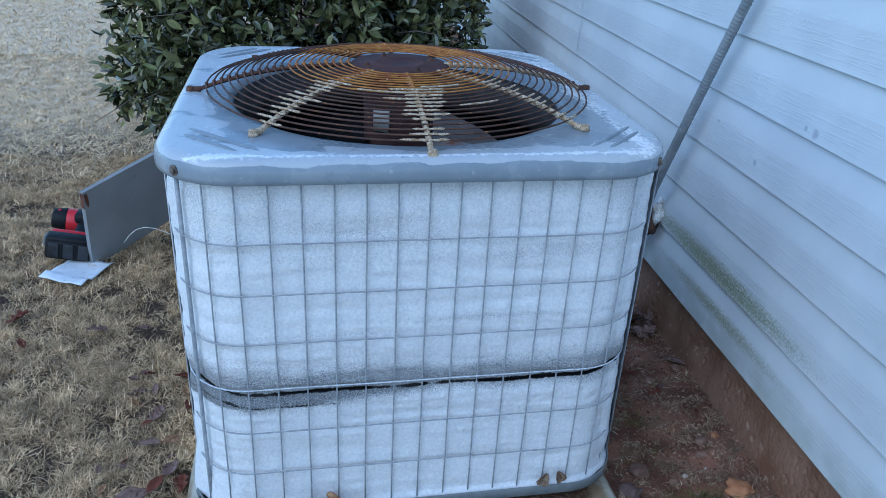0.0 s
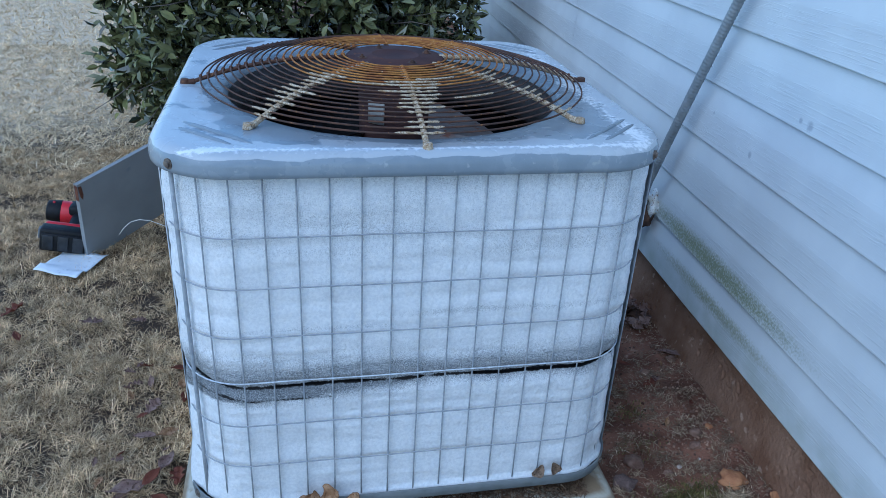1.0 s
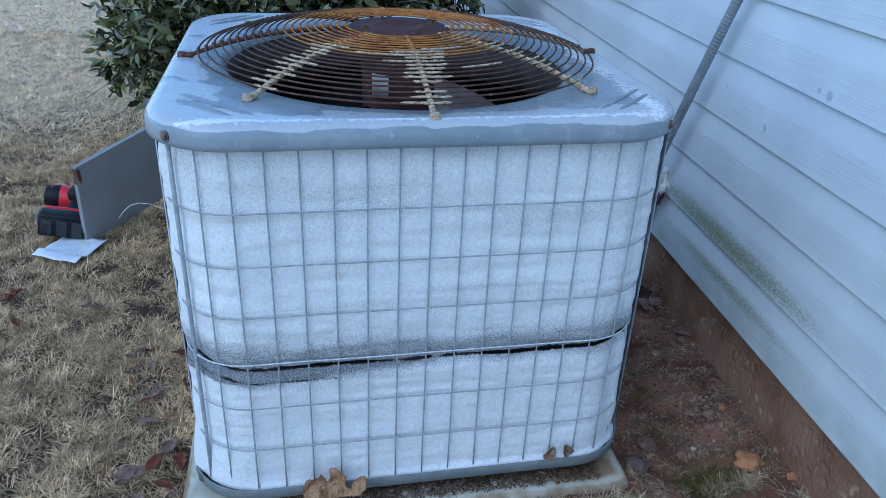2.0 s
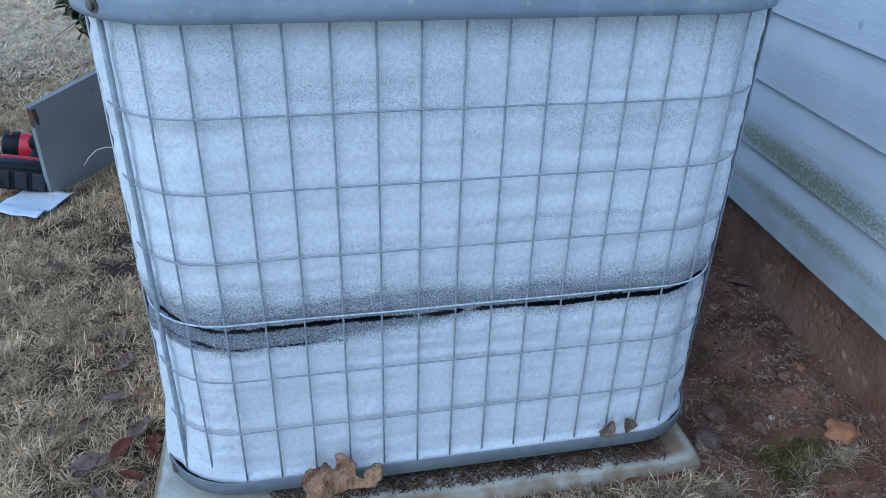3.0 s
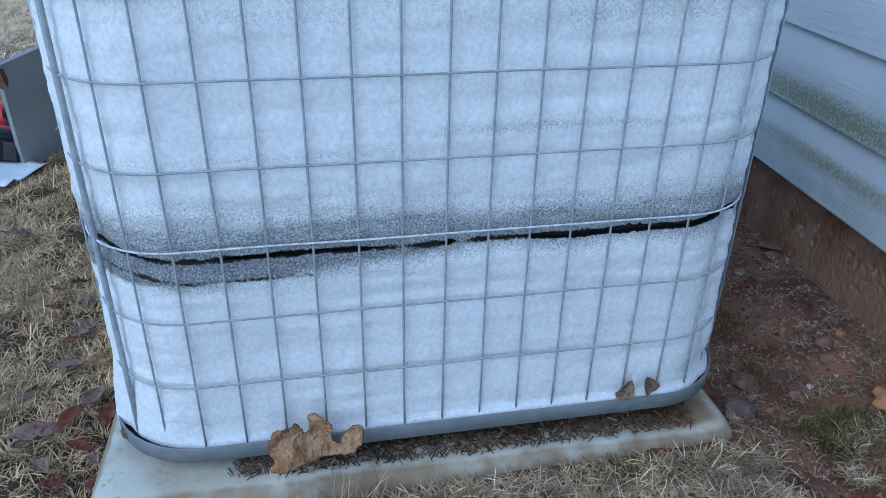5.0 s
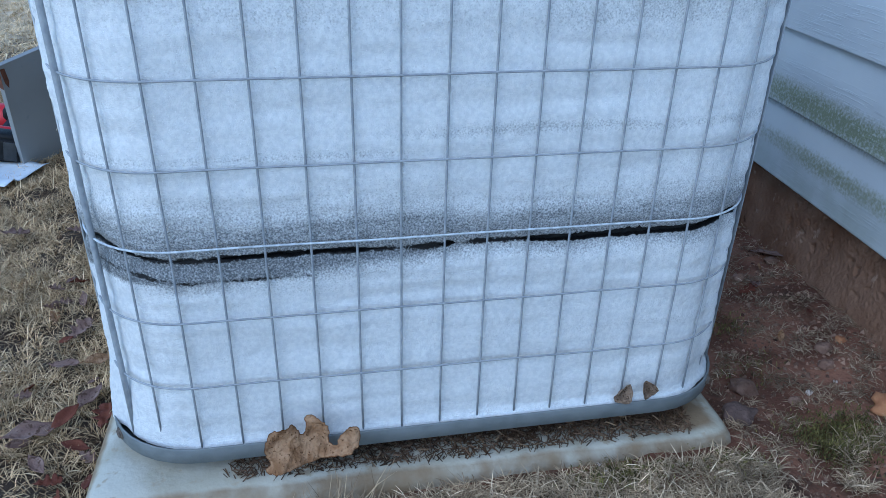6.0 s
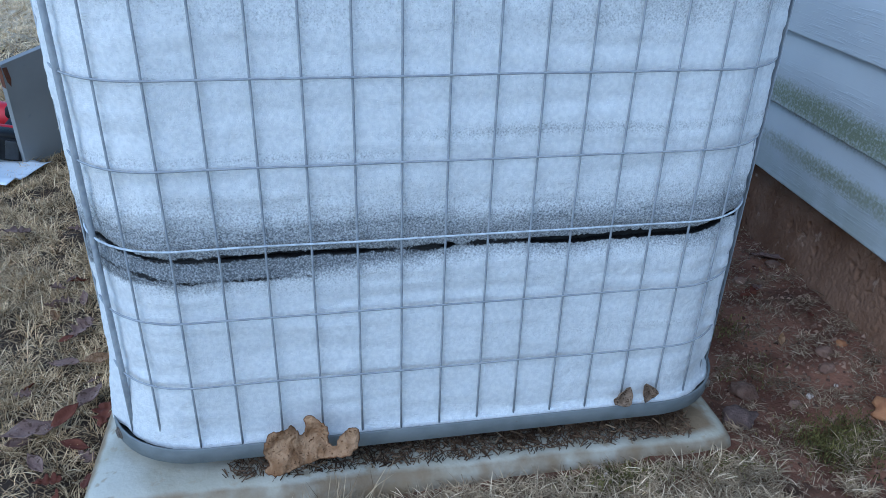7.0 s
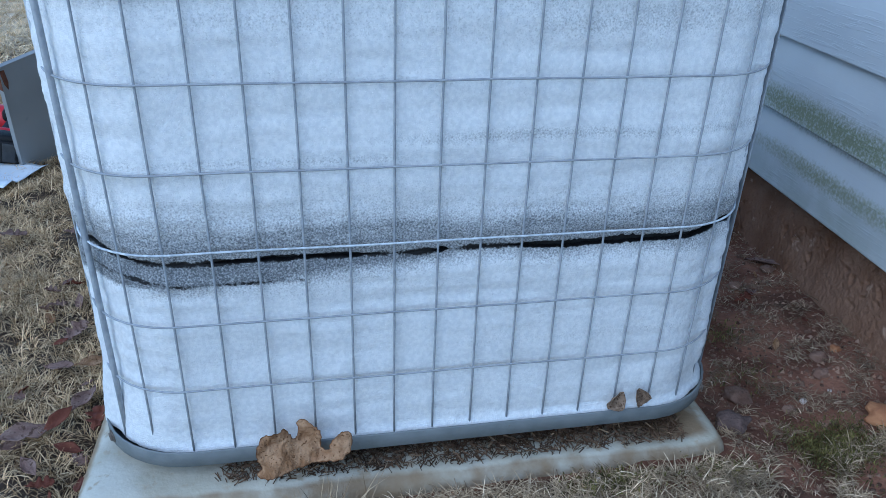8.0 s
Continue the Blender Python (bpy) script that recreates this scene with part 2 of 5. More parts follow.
straw_mat = straw("dead_grass", (0.30, 0.19, 0.09), (1.0, 0.79, 0.50), (0.82, 0.60, 0.34), 18.0, 0.56, 1.3)
straw_dark = straw("brown_thatch", (0.10, 0.055, 0.025), (0.42, 0.28, 0.14), (0.24, 0.14, 0.065), 14.0)
straw_far = straw("dead_lawn", (0.55, 0.40, 0.22), (1.0, 0.84, 0.58), (0.92, 0.73, 0.46), 11.0, 0.6, 1.25)
straw_grey = straw("grey_straw", (0.18, 0.12, 0.07), (0.88, 0.71, 0.50), (0.58, 0.44, 0.28), 24.0, 0.55, 1.35)
straw_soil = straw("soiled_straw", (0.14, 0.09, 0.05), (0.80, 0.63, 0.44), (0.46, 0.33, 0.21), 20.0, 0.5, 1.25)
dirt_straw = straw("dirt_straw", (0.05, 0.03, 0.018), (0.32, 0.22, 0.13), (0.14, 0.085, 0.05))
moss_mat = straw("moss", (0.045, 0.042, 0.010), (0.145, 0.135, 0.030), (0.23, 0.19, 0.06), 45.0, 0.35, 1.3)
leaf_mat = straw("shrub_leaves", (0.006, 0.012, 0.005), (0.060, 0.088, 0.030), (0.23, 0.23, 0.09))
leaf_mat.node_tree.nodes["Principled BSDF"].inputs["Roughness"].default_value = 0.26
leaf_mat.node_tree.nodes["Principled BSDF"].inputs["Specular IOR Level"].default_value = 0.7


# ---- building helpers ----
def thing(name, place, label, category, group="", kind=""):
    return tagged_at(new(name), place, label, category, group, kind)


def tagged_at(ob, place, label, category, group="", kind=""):
    ob.location = place
    return tagged(ob, label, category, group, kind)


def part(name, data, material, parent=None, label="", smooth=True):
    """One mesh under a thing or a part; its points are given in world metres (or, for copied things, from their base)."""
    if isinstance(data, bmesh.types.BMesh):
        me = bpy.data.meshes.new(name)
        data.to_mesh(me)
        data.free()
    else:
        me = data
    if not me.materials:
        me.materials.append(material)
    if smooth:
        me.polygons.foreach_set("use_smooth", [True] * len(me.polygons))
    ob = new(name, me)
    if parent is not None:
        ob.parent = parent
        if parent.type == "EMPTY":
            ob.matrix_parent_inverse = Matrix.Translation(parent.location).inverted()
    return tagged(ob, label)


def pydata(name, verts, faces, **attributes):
    me = bpy.data.meshes.new(name)
    me.from_pydata([tuple(map(float, v)) for v in verts], [], faces)
    for key, values in attributes.items():
        me.attributes.new(key, "FLOAT", "POINT").data.foreach_set("value", np.asarray(values, dtype=np.float32))
    me.update()
    return me


def box(bm, lo, hi, bevel=0.0, m=None, segments=2):
    c = [(a + b) / 2 for a, b in zip(lo, hi)]
    s = [b - a for a, b in zip(lo, hi)]
    made = bmesh.ops.create_cube(bm, size=1, matrix=(m or Matrix()) @ Matrix.Translation(c) @ Matrix.Diagonal((*s, 1)))
    if bevel:
        edges = list({e for v in made["verts"] for e in v.link_edges})
        bmesh.ops.bevel(bm, geom=edges, offset=bevel, segments=segments, profile=0.5, affect="EDGES")
    return bm


def rod(bm, a, b, r1, r2=None, sides=16, bevel=0.0):
    a, b = Vector(a), Vector(b)
    m = Matrix.Translation((a + b) / 2) @ (b - a).to_track_quat("Z", "Y").to_matrix().to_4x4()
    made = bmesh.ops.create_cone(bm, cap_ends=True, segments=sides, radius1=r1, radius2=r1 if r2 is None else r2, depth=(b - a).length, matrix=m)
    if bevel:
        edges = [e for e in {e for v in made["verts"] for e in v.link_edges} if any(len(f.verts) > 4 for f in e.link_faces)]
        bmesh.ops.bevel(bm, geom=edges, offset=bevel, segments=2, profile=0.5, affect="EDGES")
    return bm


def tube(points, radius, sides=8, closed=False):
    """A round wire along points; radius: one number, or one for each point."""
    P = [Vector(p) for p in points]
    n = len(P)
    rad = radius if isinstance(radius, (list, tuple)) else [radius] * n
    verts, faces = [], []
    up = None
    for i, p in enumerate(P):
        d = (P[(i + 1) % n] - P[i - 1]) if closed or 0 < i < n - 1 else (P[1] - P[0] if i == 0 else P[-1] - P[-2])
        d.normalize()
        if up is None:
            up = d.orthogonal().normalized()
        up = (up - d * up.dot(d)).normalized()
        side = d.cross(up)
        for k in range(sides):
            a = 2 * math.pi * k / sides
            verts.append(p + rad[i] * (math.cos(a) * up + math.sin(a) * side))
    if closed:
        # close the ring with the turn that fits best
        first, last = verts[:sides], verts[-sides:]
        shift = min(range(sides), key=lambda s: sum((last[k] - first[(k + s) % sides]).length for k in range(sides)))
    for i in range(n if closed else n - 1):
        j = (i + 1) % n
        s = shift if closed and j == 0 else 0
        for k in range(sides):
            faces.append((i * sides + k, i * sides + (k + 1) % sides, j * sides + (k + 1 + s) % sides, j * sides + (k + s) % sides))
    if not closed:
        faces.append(tuple(range(sides))[::-1])
        faces.append(tuple(range((n - 1) * sides, n * sides)))
    return pydata("tube", verts, faces)


# ---- the plan of the cooling unit: a rounded square ----
CX, CY, HALF, CORNER = 0.004, 0.4145, 0.4145, 0.112
FLAT = HALF - CORNER
PERIMETER = 8 * FLAT + 2 * math.pi * CORNER


def plan(s, grow=0.0):
    """The point at s metres along the outline, from x = 0 at the front towards the right side, grown outwards; and the outward way."""
    s = (s - CX + FLAT) % PERIMETER
    leg, arc = 2 * FLAT, math.pi * CORNER / 2
    side = int(s // (leg + arc)) % 4
    u = s - side * (leg + arc)
    if u <= leg:
        p, nrm = Vector((-FLAT + u, -HALF - grow)), Vector((0, -1))
    else:
        a = (u - leg) / CORNER
        nrm = Vector((math.sin(a), -math.cos(a)))
        p = Vector((FLAT, -FLAT)) + nrm * (CORNER + grow)
    c, sn = [(1, 0), (0, 1), (-1, 0), (0, -1)][side]
    return Vector((CX + c * p.x - sn * p.y, CY + sn * p.x + c * p.y)), Vector((c * nrm.x - sn * nrm.y, sn * nrm.x + c * nrm.y))


def outline(grow, n=160):
    return [plan(PERIMETER * i / n, grow)[0] for i in range(n)]


def sweep(profile, n=160):
    """A band round the unit: profile of (grow, z), closed into a ring."""
    verts, faces, k = [], [], len(profile)
    for i in range(n):
        s = PERIMETER * i / n
        for g, z in profile:
            p = plan(s, g)[0]
            verts.append((p.x, p.y, z))
    for i in range(n):
        for j in range(k):
            faces.append((i * k + j, ((i + 1) % n) * k + j, ((i + 1) % n) * k + (j + 1) % k, i * k + (j + 1) % k))
    return pydata("band", verts, faces)


# ---- ground: one sheet, soil by the house and dead lawn beyond ----
WALL_X, WALL_K = 0.804, 0.05


def wall_x(y):
    return WALL_X + WALL_K * y


def smooth01(v, lo, hi):
    t = min(1.0, max(0.0, (v - lo) / (hi - lo)))
    return t * t * (3 - 2 * t)


def lawn_at(x, y):
    """1 on the lawn, 0 on the bare soil beside the house."""
    edge = -0.47 + 0.05 * noise.noise((3 * x, 3 * y, 0))
    return 1 - smooth01(x, edge, edge + 0.12) if y > -0.1 else 1 - 0.75 * smooth01(x, -0.5, -0.2)


def ground_z(x, y):
    z = 0.010 * noise.noise((2.5 * x, 2.5 * y, 0.3)) + 0.005 * noise.noise((11 * x, 11 * y, 1.3))
    if -1.8 < x < -0.4 and -0.6 < y < 2.5:
        z += 0.007 * noise.noise((16 * x, 16 * y, 6.1))
    if -0.6 < y < 4 and x > 0.3:
        z += 0.005 * noise.noise((17 * x, 17 * y, 8.0)) + 0.003 * noise.noise((70 * x, 70 * y, 3.0))
        z += 0.03 * smooth01(x, 0.55, 0.85) + 0.004 * noise.noise((40 * x, 40 * y, 2.1)) + 0.006
    return z + 0.004 + 0.034 * (1 - smooth01(abs(y + 0.12), 0.08, 0.30)) * smooth01(x, -0.35, 0.0) * (1 - smooth01(x, 0.45, 0.6))


def build_ground():
    xs = sorted(set([-400, -120, -40, -15, -8, -5] + [-3.4 + 0.1 * i for i in range(20)] + [-1.4 + 0.02 * i for i in range(116)] + [1.0 + 0.1 * i for i in range(12)] + [3, 5, 9, 20, 60, 150, 400]))
    ys = sorted(set([-400, -120, -40, -15, -6, -3] + [-1.6 + 0.1 * i for i in range(12)] + [-0.4 + 0.02 * i for i in range(110)] + [1.8 + 0.1 * i for i in range(50)] + [7, 8, 9, 11, 14, 20, 40, 120, 400]))
    verts, faces, lawn, thatch = [], [], [], []
    for y in ys:
        for x in xs:
            verts.append((x, y, ground_z(x, y)))
            a = lawn_at(x, y)
            far = max(smooth01(y, 1.5, 4.5), smooth01(-x - 0.75 - 0.36 * (y + 1.1), 0.05, 0.5), smooth01(-y, 0.8, 1.5))
            lawn.append(a * (0.25 + 0.75 * far))
            thatch.append(a * 0.9 + (1 - a) * (0.20 + 0.40 * noise.noise((6 * x, 6 * y, 5)) + 0.35 * (1 - smooth01(y, -0.15, 0.05)) * (1 - smooth01(x, 0.35, 0.5))))
    w = len(xs)
    for j in range(len(ys) - 1):
        for i in range(w - 1):
            faces.append((j * w + i, j * w + i + 1, (j + 1) * w + i + 1, (j + 1) * w + i))
    ob = part("ground", pydata("ground", verts, faces, lawn=lawn, thatch=thatch), ground_mat)
    tagged(ob, "red-brown soil and winter-dead lawn round the unit", "ground", kind="structure")


build_ground()


# ---- the house wall: foundation and dutch-lap vinyl siding ----
COURSE, FIRST = 0.1457, 0.195
wall = thing("wall_house", (wall_x(1.0), 1.0, 0.0), "pale blue-white vinyl lap siding over a brown foundation", "wall", kind="structure")


def wall_slab(bm, y0, y1, z0, z1, front, back):
    """A slab along the slanting wall; front and back: metres out from the wall's plane."""
    v = [bm.verts.new((wall_x(y) - d, y, z)) for y in (y0, y1) for d in (front, back) for z in (z0, z1)]
    for f in ((0, 1, 3, 2), (4, 6, 7, 5), (0, 4, 5, 1), (2, 3, 7, 6), (1, 5, 7, 3), (0, 2, 6, 4)):
        bm.faces.new([v[i] for i in f])
    bmesh.ops.recalc_face_normals(bm, faces=bm.faces)
    return bm


Y0, Y1 = -4.0, 9.0
part("foundation_core", wall_slab(bmesh.new(), Y0, Y1, -0.3, 0.215, -0.022, -0.20), foundation_mat, wall, "soil-splashed brown foundation", smooth=False)


def build_foundation_face():
    """A rough, pitted clay-splashed face that spreads out towards the soil."""
    ny, nz, v, f = 960, 56, [], []
    for i in range(ny + 1):
        y = -0.6 + 2.9 * i / ny
        for j in range(nz + 1):
            h = j / nz
            z = -0.02 + 0.235 * h
            d = 0.040 * (1 - h) ** 1.6 + 0.006 * noise.noise((7 * y, 9 * z, 1)) + 0.0018 * noise.noise((28 * y, 30 * z, 2)) + 0.0010 * noise.noise((80 * y, 80 * z, 3))
            pit = noise.noise((55 * y, 70 * z, 9)) + 0.4 * noise.noise((120 * y, 140 * z, 5))
            d -= 0.006 * smooth01(pit, 0.34, 0.50) * smooth01(noise.noise((6 * y, 8 * z, 21)), -0.2, 0.25)
            d += 0.0016 * noise.noise((210 * y, 210 * z, 3))
            v.append((wall_x(y) + 0.014 - d, y, z))
    k = nz + 1
    for i in range(ny):
        for j in range(nz):
            f.append((i * k + j, i * k + j + 1, (i + 1) * k + j + 1, (i + 1) * k + j))
    part("foundation", pydata("foundation", v, f), foundation_mat, wall, "pitted brown clay-splashed foundation")


build_foundation_face()
part("sheathing", wall_slab(bmesh.new(), Y0, Y1, 0.21, 2.70, -0.003, -0.15), vinyl, wall, smooth=False)


def siding_board(y0, y1, proud=0.0):
    """One course: a flat grained face below, a cove above, and the butt's return underneath."""
    prof = [(-0.002, 0.010), (0.003, 0.0), (0.0098, 0.0), (0.0106, 0.0015), (0.0102, 0.004)]
    prof += [(0.0102 - 0.0016 * i / 6, 0.004 + 0.078 * i / 6) for i in range(1, 7)]
    prof += [(0.0085, 0.0835)] + [(0.0083 - 0.0077 * i / 6, 0.085 + 0.058 * i / 6) for i in range(1, 7)] + [(0.0004, COURSE + 0.004)]
    steps = max(2, int((y1 - y0) / 0.25))
    verts, faces, grain = [], [], []
    for i in range(steps + 1):
        y = y0 + (y1 - y0) * i / steps
        wob = 0.0012 * noise.noise((0, 2.2 * y, 7 * y0))
        for d, z in prof:
            verts.append((wall_x(y) - d - proud, y, z + wob))
            grain.append(1.0 if z < 0.084 else 0.12)
    k = len(prof)
    for i in range(steps):
        for j in range(k - 1):
            faces.append((i * k + j, i * k + j + 1, (i + 1) * k + j + 1, (i + 1) * k + j))
    return pydata("siding_board", verts, faces, grain=grain)


# boards lap in pairs of courses; the laps stagger along the wall
SEAMS = {0: (4.1,), 1: (3.02, ), 2: (3.02, ), 3: (1.76,), 4: (1.76,), 5: (4.6,), 6: (4.6,)}
made_boards = {}
for course in range(17):
    cuts = [Y0, *SEAMS.get(course, ((2.9,), (0.9 + 3.3,))[course // 2 % 2]), Y1]
    for i in range(len(cuts) - 1):
        key = (cuts[i], cuts[i + 1])
        if key not in made_boards:
            made_boards[key] = siding_board(cuts[i] - (0.02 if i else 0), cuts[i + 1], 0.0018 * i)
        ob = part("siding_board", made_boards[key], vinyl, wall)
        ob.location.z = FIRST + COURSE * course

# ---- the pad ----
def build_pad():
    pad = thing("equipment_pad", (0, 0.4, 0.0), "off-white plastic equipment pad with dirt along its edge", "pad")
    corner = [Vector((-0.455, -0.047)), Vector((0.440, -0.029)), Vector((0.442, 0.885)), Vector((-0.450, 0.885))]
    n_side, verts, faces, dirt = 60, [], [], []
    rings = [(0.000, -0.03), (0.000, 0.038), (0.004, 0.050), (0.012, 0.059), (0.022, 0.0635), (0.04, 0.066), (0.07, 0.068), (0.12, 0.069), (0.3, 0.069)]
    ring_pts = []
    for a in range(4):
        p, q = corner[a], corner[(a + 1) % 4]
        for i in range(n_side):
            u = i / n_side
            ring_pts.append(p.lerp(q, u))
    c = Vector((-0.01, 0.40))
    # round the corners
    total = len(ring_pts)
    for _ in range(3):
        ring_pts = [(ring_pts[i - 1] + 2 * ring_pts[i] + ring_pts[(i + 1) % total]) / 4 for i in range(total)]
    for inset, z in rings:
        for p in ring_pts:
            d = p - c
            q = c + d * (1 - inset / d.length)
            w = 0.003 * noise.noise((9 * q.x, 9 * q.y, 4)) if z > 0 else 0
            verts.append((q.x, q.y + w, z + 0.4 * w + 0.014 * smooth01(-q.x, -0.1, 0.45) - 0.007 * smooth01(q.x, 0, 0.4)))
            under = smooth01(inset, 0.025, 0.08) * smooth01(q.x, -0.42, -0.15)
            dirt.append(0.40 + 0.16 * noise.noise((6 * q.x, 6 * q.y, 31)) + 0.40 * math.exp(-((q.x - 0.37) / 0.06) ** 2) * (q.y < 0.06) * (inset > 0.03) + 0.40 * under * (q.y < 0.1) + 0.30 * (z < 0.06) * (z > 0) + (0.3 if q.y > 0.1 else 0) * under)
    for j in range(len(rings) - 1):
        for i in range(total):
            k = (i + 1) % total
            faces.append((j * total + i, j * total + k, (j + 1) * total + k, (j + 1) * total + i))
    faces.append(tuple((len(rings) - 1) * total + i for i in range(total)))
    part("pad_slab", pydata("pad_slab", verts, faces, dirt=dirt), pad_mat, pad)


build_pad()

# ---- the cooling unit ----
unit = thing("air_conditioner", (CX, CY, 0.08), "iced-over grey outdoor air conditioner with a rusty fan guard", "air conditioner")
ROWS_Z = [0.679, 0.587, 0.493, 0.400, 0.3065, 0.2135]

base_pan = part("base_pan", sweep([(-0.03, 0.086), (0.0065, 0.098), (0.0090, 0.100), (0.0090, 0.121), (0.0075, 0.123), (0.006, 0.121), (0.005, 0.106), (-0.03, 0.104)]), pan_paint, unit, "grey painted steel base pan")
for v in base_pan.data.vertices:
    v.co.x = CX - 0.001 + (v.co.x - CX) * 1.022
for s in (-0.415, 0.405, 1.2, 2.0):
    p, o = plan(s, 0.0085)
    p.x = CX - 0.001 + (p.x - CX) * 1.022
    bm = rod(bmesh.new(), (p.x, p.y, 0.111), (p.x + 0.004 * o.x, p.y + 0.004 * o.y, 0.111), 0.006, sides=6)
    part("pan_screw", rod(bm, (p.x, p.y, 0.111), (p.x + 0.0015 * o.x, p.y + 0.0015 * o.y, 0.111), 0.0085, sides=16), bolt_mat, unit, smooth=False)


def slit(s):
    """Height and half width of the gap between the two blocks of ice, at s along the outline."""
    z = 0.3815 + 0.0025 * noise.noise((9 * s, 0, 0)) + 0.0014 * noise.noise((60 * s, 1, 0)) + 0.0008 * noise.noise((210 * s, 4, 0)) + 0.006 * smooth01(s, 0.27, 0.42) + 0.010 * smooth01(-s, 0.30, 0.42)
    w = 0.0058 * smooth01(s, 0.075, 0.13) + 0.0034 * smooth01(-s, 0.06, 0.10) * (1 - smooth01(-s, 0.22, 0.28)) + 0.0026 * smooth01(-s, 0.30, 0.36)
    w += 0.005 * math.exp(-((s - 0.005) / 0.008) ** 2)
    w *= 0.95 + 0.55 * noise.noise((55 * s, 3, 0)) + 0.45 * noise.noise((170 * s, 5, 0)) + 0.35 * noise.noise((390 * s, 8, 0))
    return z, max(0.0003, w)


def build_ice(name, lower):
    """A block of frost behind the wires, puffed out a little between them."""
    fine = [-0.62 + 0.0025 * i for i in range(497)]
    rest = [0.66 + (PERIMETER - 1.32) * i / 60 for i in range(61)]
    ss = fine + rest
    rows = 90 if not lower else 64
    verts, faces, thin, bare = [], [], [], []
    for s in ss:
        zs, w = slit(s) if s < 0.62 else (0.3815, 0.002)
        ztop, zbot = (zs - w, 0.116) if lower else (0.794, zs + w)
        for j in range(rows + 5):
            v = min(1.0, j / rows)
            # rows crowd towards the gap
            e = 1 - (1 - v) ** 1.35
            z = (zbot + (ztop - zbot) * e) if lower else (ztop + (zbot - ztop) * e)
            d = abs(z - zs)
            g = -0.0055
            if s < 0.62:
                p0 = 7.0 * s
                g += 0.0012 * noise.noise((p0 * 2, 7 * z * 2, 0.5)) + 0.0009 * noise.noise((45 * s, 60 * z, 2)) + 0.0009 * noise.noise((130 * s, 150 * z, 3)) + 0.0007 * noise.noise((300 * s, 320 * z, 4))
                g += 0.0030 * noise.noise((2.5 * s, 24 * z, 7)) + 0.0020 * noise.noise((7 * s, 66 * z, 3))
                g -= 0.0045 * math.exp(-(d / 0.013) ** 2)
                g += 0.0115 * smooth01(-s, 0.412, 0.447) + 0.0085 * smooth01(s, 0.384, 0.410) * (0.35 + 0.65 * smooth01(z, 0.13, 0.19))
                g += 0.007 * (1 - smooth01(z, 0.118, 0.128)) * smooth01(s, -0.36, -0.28)
                # swollen over the rim at the corners, and over the feet of the wires
                low = 1 - smooth01(z, 0.13, 0.20)
                g += low * (0.0055 * smooth01(-s, 0.30, 0.37) + 0.0030 * smooth01(s, -0.05, 0.12) * (1 - smooth01(s, 0.30, 0.36)))
            if j > rows:
                g -= 0.004 * (j - rows) ** 1.3
            p = plan(s, g)[0]
            p.x = CX + (p.x - CX) * (1 + 0.020 * (1 - smooth01(z, 0.13, 0.24)))
            verts.append((p.x, p.y, z))
            if s < 0.62:
                t = math.exp(-(d / (0.024 if lower else 0.046)) ** 1.3) * (0.95 + 0.5 * noise.noise((8 * s, 2, 8)))
                if lower:
                    t *= 0.65 + 0.55 * smooth01(-s, 0.0, 0.2)
                # greyer top: thinner frost, with the cap's shade put into the colour
                t += (0.17 + 0.14 * noise.noise((12 * s, 18 * z, 14))) * smooth01(z, 0.585, 0.66)
                # level bands: shading of the puffed relief, tinted into the frost
                t += 0.10 * noise.noise((3 * s, 30 * z, 7)) + 0.07 * noise.noise((9 * s, 75 * z, 3))
                t += 0.26 * math.exp(-((z - 0.522 - 0.004 * noise.noise((14 * s, 1, 2))) / 0.008) ** 2) * smooth01(s, -0.14, 0.06) + 0.20 * math.exp(-((z - 0.500) / 0.006) ** 2) * smooth01(-s, 0.0, 0.08)
                t += 0.16 * math.exp(-((z - 0.247 - 0.003 * noise.noise((11 * s, 4, 2))) / 0.007) ** 2)
                if lower:
                    t = max(t, 0.66 * smooth01(-s, 0.10, 0.19) * smooth01(z, 0.346, 0.356))
                second = smooth01(-s, 0.12, 0.17) * 0.9 * math.exp(-((z - 0.3545 - 0.012 * smooth01(-s, 0.28, 0.38) - 0.002 * noise.noise((40 * s, 0, 3))) / 0.0035) ** 2) * (0.68 + 0.6 * noise.noise((25 * s, 6, 3)))
                b = max(second, 1.0 * math.exp(-(d / 0.0055) ** 2) * (0.75 + 0.7 * noise.noise((30 * s, 9, 1))))
            else:
                t = b = 0.0
            thin.append(min(t, 0.62 if lower else 0.52))
            bare.append(1.0 if j > rows else b)
    k = rows + 5
    count = len(ss)
    for i in range(count):
        n = (i + 1) % count
        for j in range(k - 1):
            q = (i * k + j, n * k + j, n * k + j + 1, i * k + j + 1)
            faces.append(q if lower else q[::-1])
    part(name, pydata(name, verts, faces, thin=thin, bare=bare), frost_mat, unit, "thick white frost on the coil")


build_ice("frost_block", False)
build_ice("frost_block", True)
# the coil behind the frost, hollow
part("coil", sweep([(-0.020, 0.110), (-0.020, 0.775), (-0.045, 0.775), (-0.045, 0.110)]), coil_mat, unit, "black coil fins")
bm = bmesh.new()
box(bm, (CX - 0.36, CY - 0.36, 0.098), (CX + 0.36, CY + 0.36, 0.104))
part("pan_floor", bm, coil_mat, unit, smooth=False)

